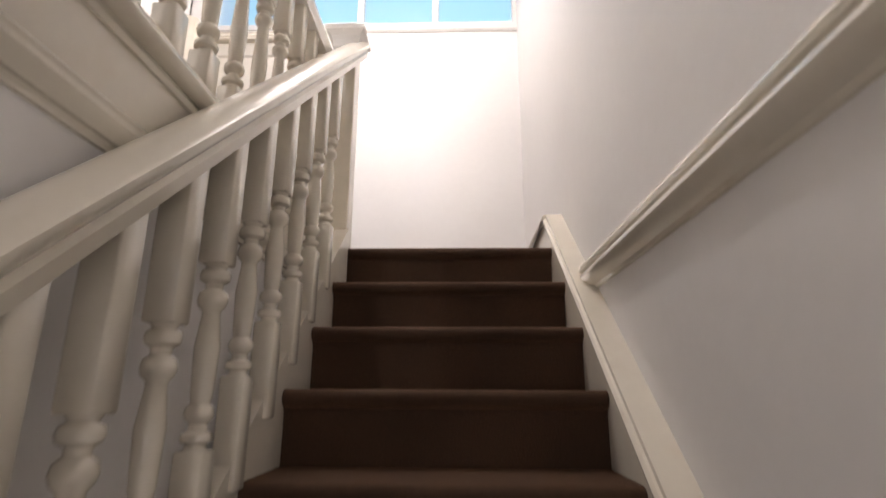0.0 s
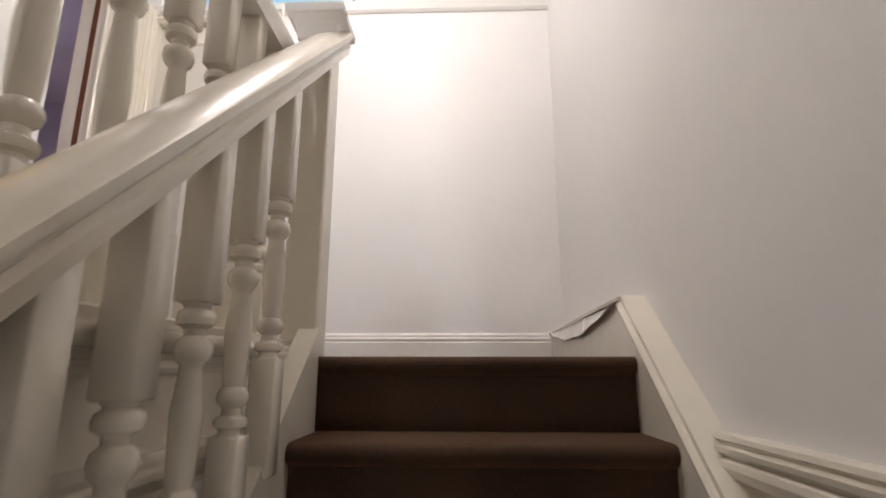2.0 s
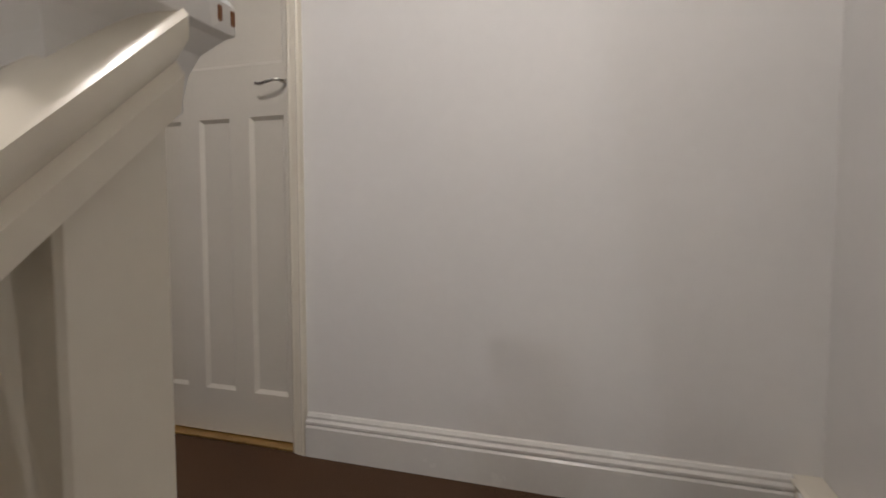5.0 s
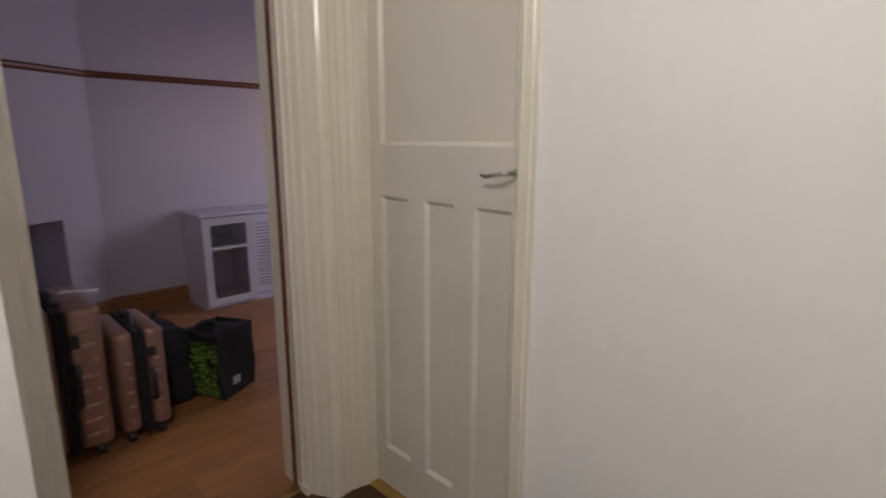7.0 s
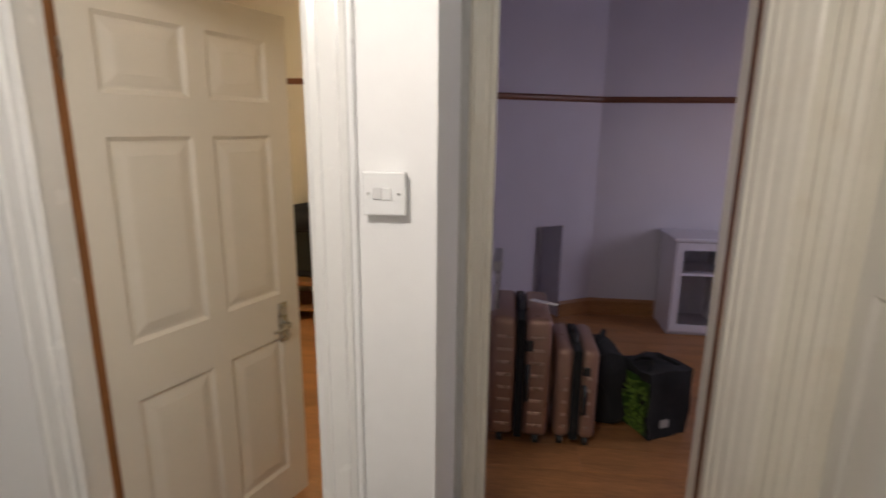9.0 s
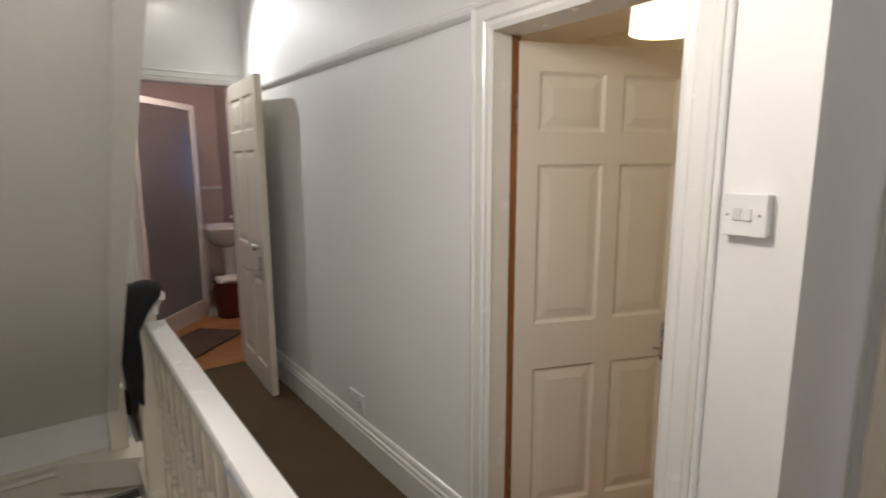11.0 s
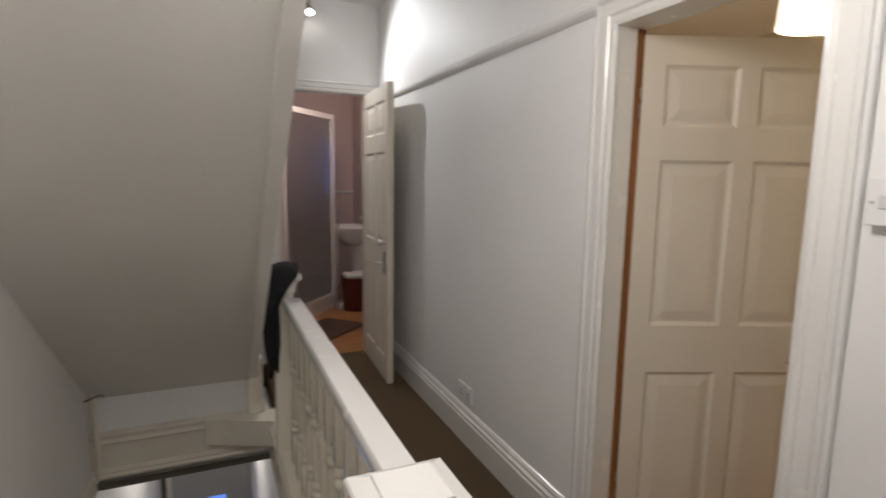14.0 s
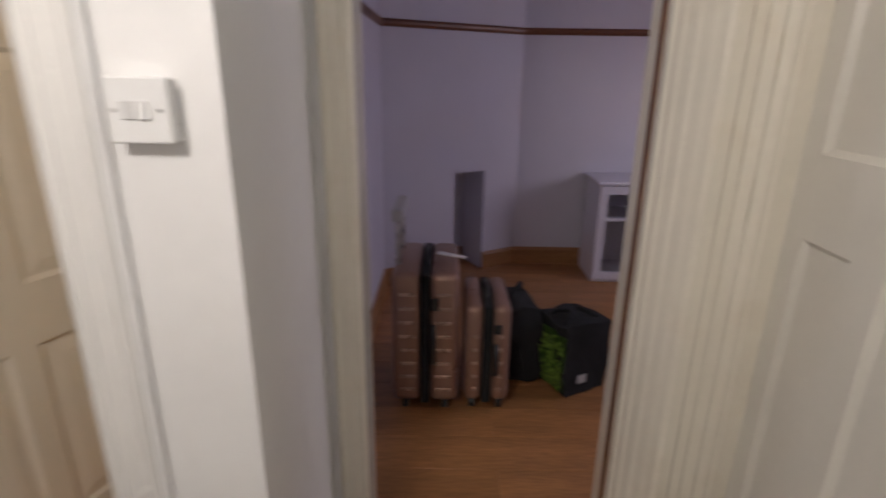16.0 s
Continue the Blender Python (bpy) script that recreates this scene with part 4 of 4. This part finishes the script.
# ---- bathroom ----
planked_floor("bathroom_floor", "orange laminate board floor of the bathroom", -2.2, 0.0, -6.9, YB - 0.0, "x")
single("wall_bathroom_inside", boxes((-2.35, -2.2, -7.0, YB - 0.11, -0.2, 1.1), (-2.35, -2.2, -7.0, -6.5, 1.1, 1.8), (-2.35, -2.2, -5.9, YB - 0.11, 1.1, 1.8), (-2.35, -2.2, -7.0, YB - 0.11, 1.8, TOP), (-2.35, 0.2, -7.1, -6.9, -0.2, TOP)), M_PINK, "dusty pink painted bathroom wall", "wall", "structure")
single("wall_bathroom_front", boxes((XL - 0.5, -1.71, YB - 0.13, YB - 0.112, -0.2, TOP), (-1.01, 0, YB - 0.13, YB - 0.112, -0.2, TOP), (-1.71, -1.01, YB - 0.13, YB - 0.112, 1.98, TOP)), M_PINK, "dusty pink painted bathroom wall", "wall", "structure")
single("ceiling_bathroom", boxes((-2.35, 0.2, -7.1, YB - 0.11, TOP, TOP + 0.1)), M_CEIL, "painted bathroom ceiling", "ceiling", "structure")
single("dado_rail", sweep(PICTURE, (-2.2, -6.9, 1.13), (-1.74, -6.9, 1.13), (0, 1, 0), (0, 0, 1)), M_TRIM, "white painted bathroom dado rail", "dado rail", "structure")
wb = thing("window_3", "white-framed bathroom window with dusk outside", "window", kind="structure")
part("window_frame", boxes((-2.3, -2.22, -6.5, -6.45, 1.1, 1.8), (-2.3, -2.22, -5.95, -5.9, 1.1, 1.8), (-2.3, -2.22, -6.45, -5.95, 1.1, 1.15), (-2.3, -2.22, -6.45, -5.95, 1.75, 1.8)), M_TRIM, wb)
ob = part("pane", boxes((-2.27, -2.264, -6.45, -5.95, 1.15, 1.75)), M_FROST, wb)
ob.visible_shadow = False
single("backdrop", boxes((-2.62, -2.6, -7.2, -5.2, 0.5, 2.4)), M_DUSK_BLUE, "deep blue dusk outside the bathroom window", "backdrop", "structure")
sh = thing("shower_cubicle", "corner shower cubicle with white frame and obscured glass", "shower")
A, B2, C2 = (-1.16, -5.22), (-1.74, -5.88), (-1.74, -6.88)
D2 = (-0.02, -5.22)
part("tray", prism([A, B2, C2, (-0.02, -6.88), D2], "z", 0.0, 0.12), M_CERAMIC, sh)


def glazed(p, q):
    d = Vector((q[0] - p[0], q[1] - p[1], 0)).normalized()
    nn = Vector((-d.y, d.x, 0))
    a3, b3 = Vector((*p, 0)), Vector((*q, 0))

    def bar(s, e, z0, z1, w):
        o = [s + nn * w, e + nn * w, e - nn * w, s - nn * w]
        return prism([(v.x, v.y) for v in o], "z", z0, z1)
    part("post", bar(a3, a3 + d * 0.05, 0.12, 1.95, 0.02), M_TRIM, sh)
    part("post", bar(b3 - d * 0.05, b3, 0.12, 1.95, 0.02), M_TRIM, sh)
    part("rail", bar(a3 + d * 0.05, b3 - d * 0.05, 1.90, 1.95, 0.018), M_TRIM, sh)
    part("rail", bar(a3 + d * 0.05, b3 - d * 0.05, 0.12, 0.16, 0.018), M_TRIM, sh)
    part("glass_panel", bar(a3 + d * 0.05, b3 - d * 0.05, 0.16, 1.90, 0.003), M_SHOWER, sh)


glazed(A, B2)
glazed(B2, C2)
glazed(D2, A)
basin = thing("washbasin", "white ceramic washbasin on a pedestal", "washbasin", (-2.2, -6.05, 0))
bm = bmesh.new()
rings = []
for r, z in ((0.10, 0.62), (0.20, 0.70), (0.255, 0.79), (0.265, 0.82), (0.255, 0.83), (0.225, 0.825), (0.17, 0.76), (0.06, 0.72)):
    rings.append([bm.verts.new((0.22 + 0.22 * math.cos(a) * r / 0.265, 1.05 * r * math.sin(a), z)) for a in [2 * math.pi * k / 28 for k in range(28)]])
for p, q in zip(rings, rings[1:]):
    for k in range(28):
        bm.faces.new((p[k], p[(k + 1) % 28], q[(k + 1) % 28], q[k]))
bm.faces.new(rings[0][::-1])
bm.faces.new(rings[-1])
part("bowl", bm, M_CERAMIC, basin, smooth=60)
part("pedestal", lathe([(0.10, 0), (0.085, 0.05), (0.065, 0.2), (0.07, 0.5), (0.10, 0.64)], 20, Matrix.Translation((0.17, 0, 0))), M_CERAMIC, basin, smooth=60)
part("tap", tube([(0.06, 0.0, 0.82), (0.06, 0, 0.91), (0.10, 0, 0.93), (0.15, 0, 0.90)], 0.013, 10), M_STEEL, basin, smooth=60)
bin_ = thing("laundry_bin", "dark red plastic bin with a white cloth on top", "bin", (-1.93, -5.72, 0))
part("body", lathe([(0.13, 0.0), (0.135, 0.01), (0.155, 0.33), (0.16, 0.34), (0.15, 0.34), (0.13, 0.02)], 24), M_RED, bin_, smooth=50)
part("cloth", slouch(soft_block(0.24, 0.2, 0.05, 5, 0.3), 0.02, 10, 21), M_PLASTIC, bin_).location = (0, 0, 0.33)
mop = thing("mop", "mop with a thin pale handle leaning on a post", "mop", (-1.80, -5.80, 0))
part("handle", tube([(0.06, -0.02, 0.04), (0.02, -0.03, 1.0)], 0.010, 8), M_GREY_PLASTIC, mop)
part("head", slouch(soft_block(0.10, 0.14, 0.07, 4, 0.3), 0.02, 14, 4), M_GREY_PLASTIC, mop)
single("bath_mat", slouch(soft_block(0.62, 0.42, 0.018, 9), 0.006, 8, 2), M_MAT, "brown tufted bath mat on the laminate floor", "bath mat").matrix_world = pose(-1.48, -5.06, 0.0, 0, 0, 42)

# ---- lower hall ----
# wall and ceiling colour carries the shade below the stairwell opening
single("wall_hall", boxes((-1.9, 0.2, -6.6, -6.4, -3.3, -0.25), (-1.9, -1.8, -6.4, -3.4, -3.3, -0.25)), M_HALL_SHADE, "hall wall with the hall's shade put into its olive colour", "wall", "structure")
single("ceiling_hall", boxes((-1.9, 0.0, -6.5, WELL_Y - 0.06, -0.30, -0.26)), M_HALL_SHADE, "hall ceiling under the landing, its shade put into the dark colour", "ceiling", "structure")
single("hall_floor", boxes((-1.9, 0.2, -6.5, 0.0, -2.95, -RISE * STEPS)), M_CARPET2, "dark carpeted hall floor", "floor", "structure")
hd = thing("front_door", "dark front door with a blue-lit glazed light over it", "door", (-0.5, -6.39, -RISE * STEPS), kind="structure")
part("door_leaf", box(-0.42, 0.40, 0.0, 0.04, 0, 1.95, bevel=0.004), M_GREY_PLASTIC, hd)
part("door_frame", boxes((-0.47, -0.42, 0, 0.06, 0, 2.0), (0.40, 0.45, 0, 0.06, 0, 2.0), (-0.42, 0.40, 0, 0.06, 1.95, 2.0)), M_GLOSS, hd)
part("pane", boxes((-0.12, 0.31, 0.042, 0.048, 0.30, 0.58)), M_DUSK_BLUE, hd, "blue-lit glass pane")

# ---- small fittings ----
sw = thing("light_switch", "white square surface-mounted double rocker switch", "light switch", (XL, -1.083, 1.334))
part("back_box", box(0, 0.020, -0.042, 0.042, -0.042, 0.042, bevel=0.002), M_PLASTIC, sw)
part("plate", box(0.020, 0.030, -0.0435, 0.0435, -0.0435, 0.0435, bevel=0.003, segments=2), M_PLASTIC, sw)
part("rocker", box(0.030, 0.035, 0.001, 0.016, -0.012, 0.013, bevel=0.0015), M_PLASTIC, sw)
part("rocker", box(0.030, 0.033, -0.020, -0.003, -0.012, 0.013, bevel=0.0015), material("pale_grey_plastic", (0.66, 0.65, 0.64), 0.35), sw)
for y in (-0.031, 0.031):
    part("screw", tube([(0.029, y, 0), (0.0312, y, 0)], 0.0032, 10), M_STEEL, sw)
so = thing("wall_socket", "white plastic wall socket above the skirting", "socket", (XL, -2.855, 0.262))
part("plate", box(0, 0.011, -0.073, 0.073, -0.043, 0.043, bevel=0.003), M_PLASTIC, so)
for y in (-0.036, 0.036):
    part("rocker", box(0.011, 0.015, y - 0.008, y + 0.008, 0.012, 0.03, bevel=0.001), M_PLASTIC, so)
    for dy, dz in ((0, 0.002), (-0.011, -0.018), (0.011, -0.018)):
        part("pin_hole", box(0.0108, 0.0116, y + dy - 0.003, y + dy + 0.003, dz - 0.004, dz + 0.004), M_BLACK_PLASTIC, so)
single("cable_trunking", box(XL, XL + 0.016, -1.168, -1.143, 0.0, TOP - 0.3, bevel=0.003), M_PLASTIC, "white plastic cable trunking beside a door frame", "trunking", "structure")
sp = thing("spotlight", "small ceiling spotlight with a bright lit bulb", "spotlight", (-1.27, -4.36, 0))
part("ceiling_plate", tube([(0, 0, TOP - 0.02), (0, 0, TOP)], 0.045, 20), M_STEEL, sp, smooth=50)
part("stem", tube([(0, 0, TOP - 0.02), (0, 0.01, 2.49)], 0.007, 8), M_STEEL, sp)
part("head", lathe([(0.018, 0.05), (0.026, 0.02), (0.034, -0.02), (0.030, -0.02), (0.022, 0.02)], 18, pose(0, 0.015, 2.47, 35, 0, 25)), M_STEEL, sp, smooth=50)
part("bulb", lathe([(0.005, 0.01), (0.02, 0.0), (0.024, -0.012), (0.012, -0.022), (0.003, -0.025)], 14, pose(0, 0.02, 2.462, 35, 0, 25)), M_BULB, sp, smooth=60)
pend = thing("ceiling_light", "white pendant lamp holder over the landing, lit", "ceiling light", (LANDING_LAMP[0], LANDING_LAMP[1], 0))
part("base", tube([(0, 0, TOP + 0.22), (0, 0, TOP + 0.25)], 0.05, 20), M_PLASTIC, pend, smooth=50)
part("flex", tube([(0, 0, 2.13), (0, 0, TOP + 0.22)], 0.004, 6), M_PLASTIC, pend)
part("holder", tube([(0, 0, 2.11), (0, 0, 2.175)], 0.02, 12), M_PLASTIC, pend, smooth=50)
hinge = part("hinge", boxes((-0.007, -0.004, -0.006, 0.030, 1.53, 1.62)), M_STEEL, d2, "steel butt hinge")
part("hinge", boxes((-0.007, -0.004, -0.004, 0.030, 0.22, 0.31)), M_STEEL, d2, "steel butt hinge")
part("knob", lathe([(0.01, 0), (0.012, 0.02), (0.022, 0.03), (0.018, 0.045), (0.005, 0.05)], 16, Matrix.Translation((0.62, 0.0, 0.93)) @ Matrix.Rotation(radians(90), 4, 'X')), M_STEEL, bd, "small metal thumb-turn", smooth=50)

# black garment over the far newel: (y, z, x from, x to) along the drape
drape = [(-3.045, 0.30, -0.915, -0.880), (-3.040, 0.38, -0.922, -0.868), (-3.034, 0.48, -0.925, -0.858), (-3.030, 0.60, -0.926, -0.852), (-3.030, 0.72, -0.926, -0.848), (-3.030, 0.82, -0.965, -0.846),
         (-3.034, 0.90, -1.015, -0.848), (-3.055, 0.943, -1.022, -0.852), (-3.10, 0.953, -1.022, -0.862), (-3.16, 0.950, -1.020, -0.868), (-3.215, 0.935, -1.018, -0.872), (-3.232, 0.86, -1.012, -0.875), (-3.230, 0.74, -1.005, -0.885)]
cl = bmesh.new()
rows = []
for k, (y, z, xa, xb) in enumerate(drape):
    row = []
    for j in range(10):
        u = j / 9
        fold = 0.010 * math.sin(u * 9 + k * 0.5) + 0.005 * math.sin(u * 21 + k)
        row.append(cl.verts.new((xa + 0.055 + (xb - xa) * u * 0.9, y + 0.07 + (fold if k < 6 or k > 10 else 0.0), 0.93 - (0.93 - z) * 0.76 + (0.0 if k < 6 or k > 10 else fold * 0.5) + (0.02 * math.sin(u * 5) if k == 0 else 0))))
    rows.append(row)
for p, q in zip(rows, rows[1:]):
    for j in range(9):
        cl.faces.new((p[j], p[j + 1], q[j + 1], q[j]))
garment = single("garment", cl, M_BLACK, "black knitted garment draped over a newel post", "garment", smooth=70)
thick = garment.modifiers.new("thickness", 'SOLIDIFY')
thick.thickness, thick.offset = 0.014, 0
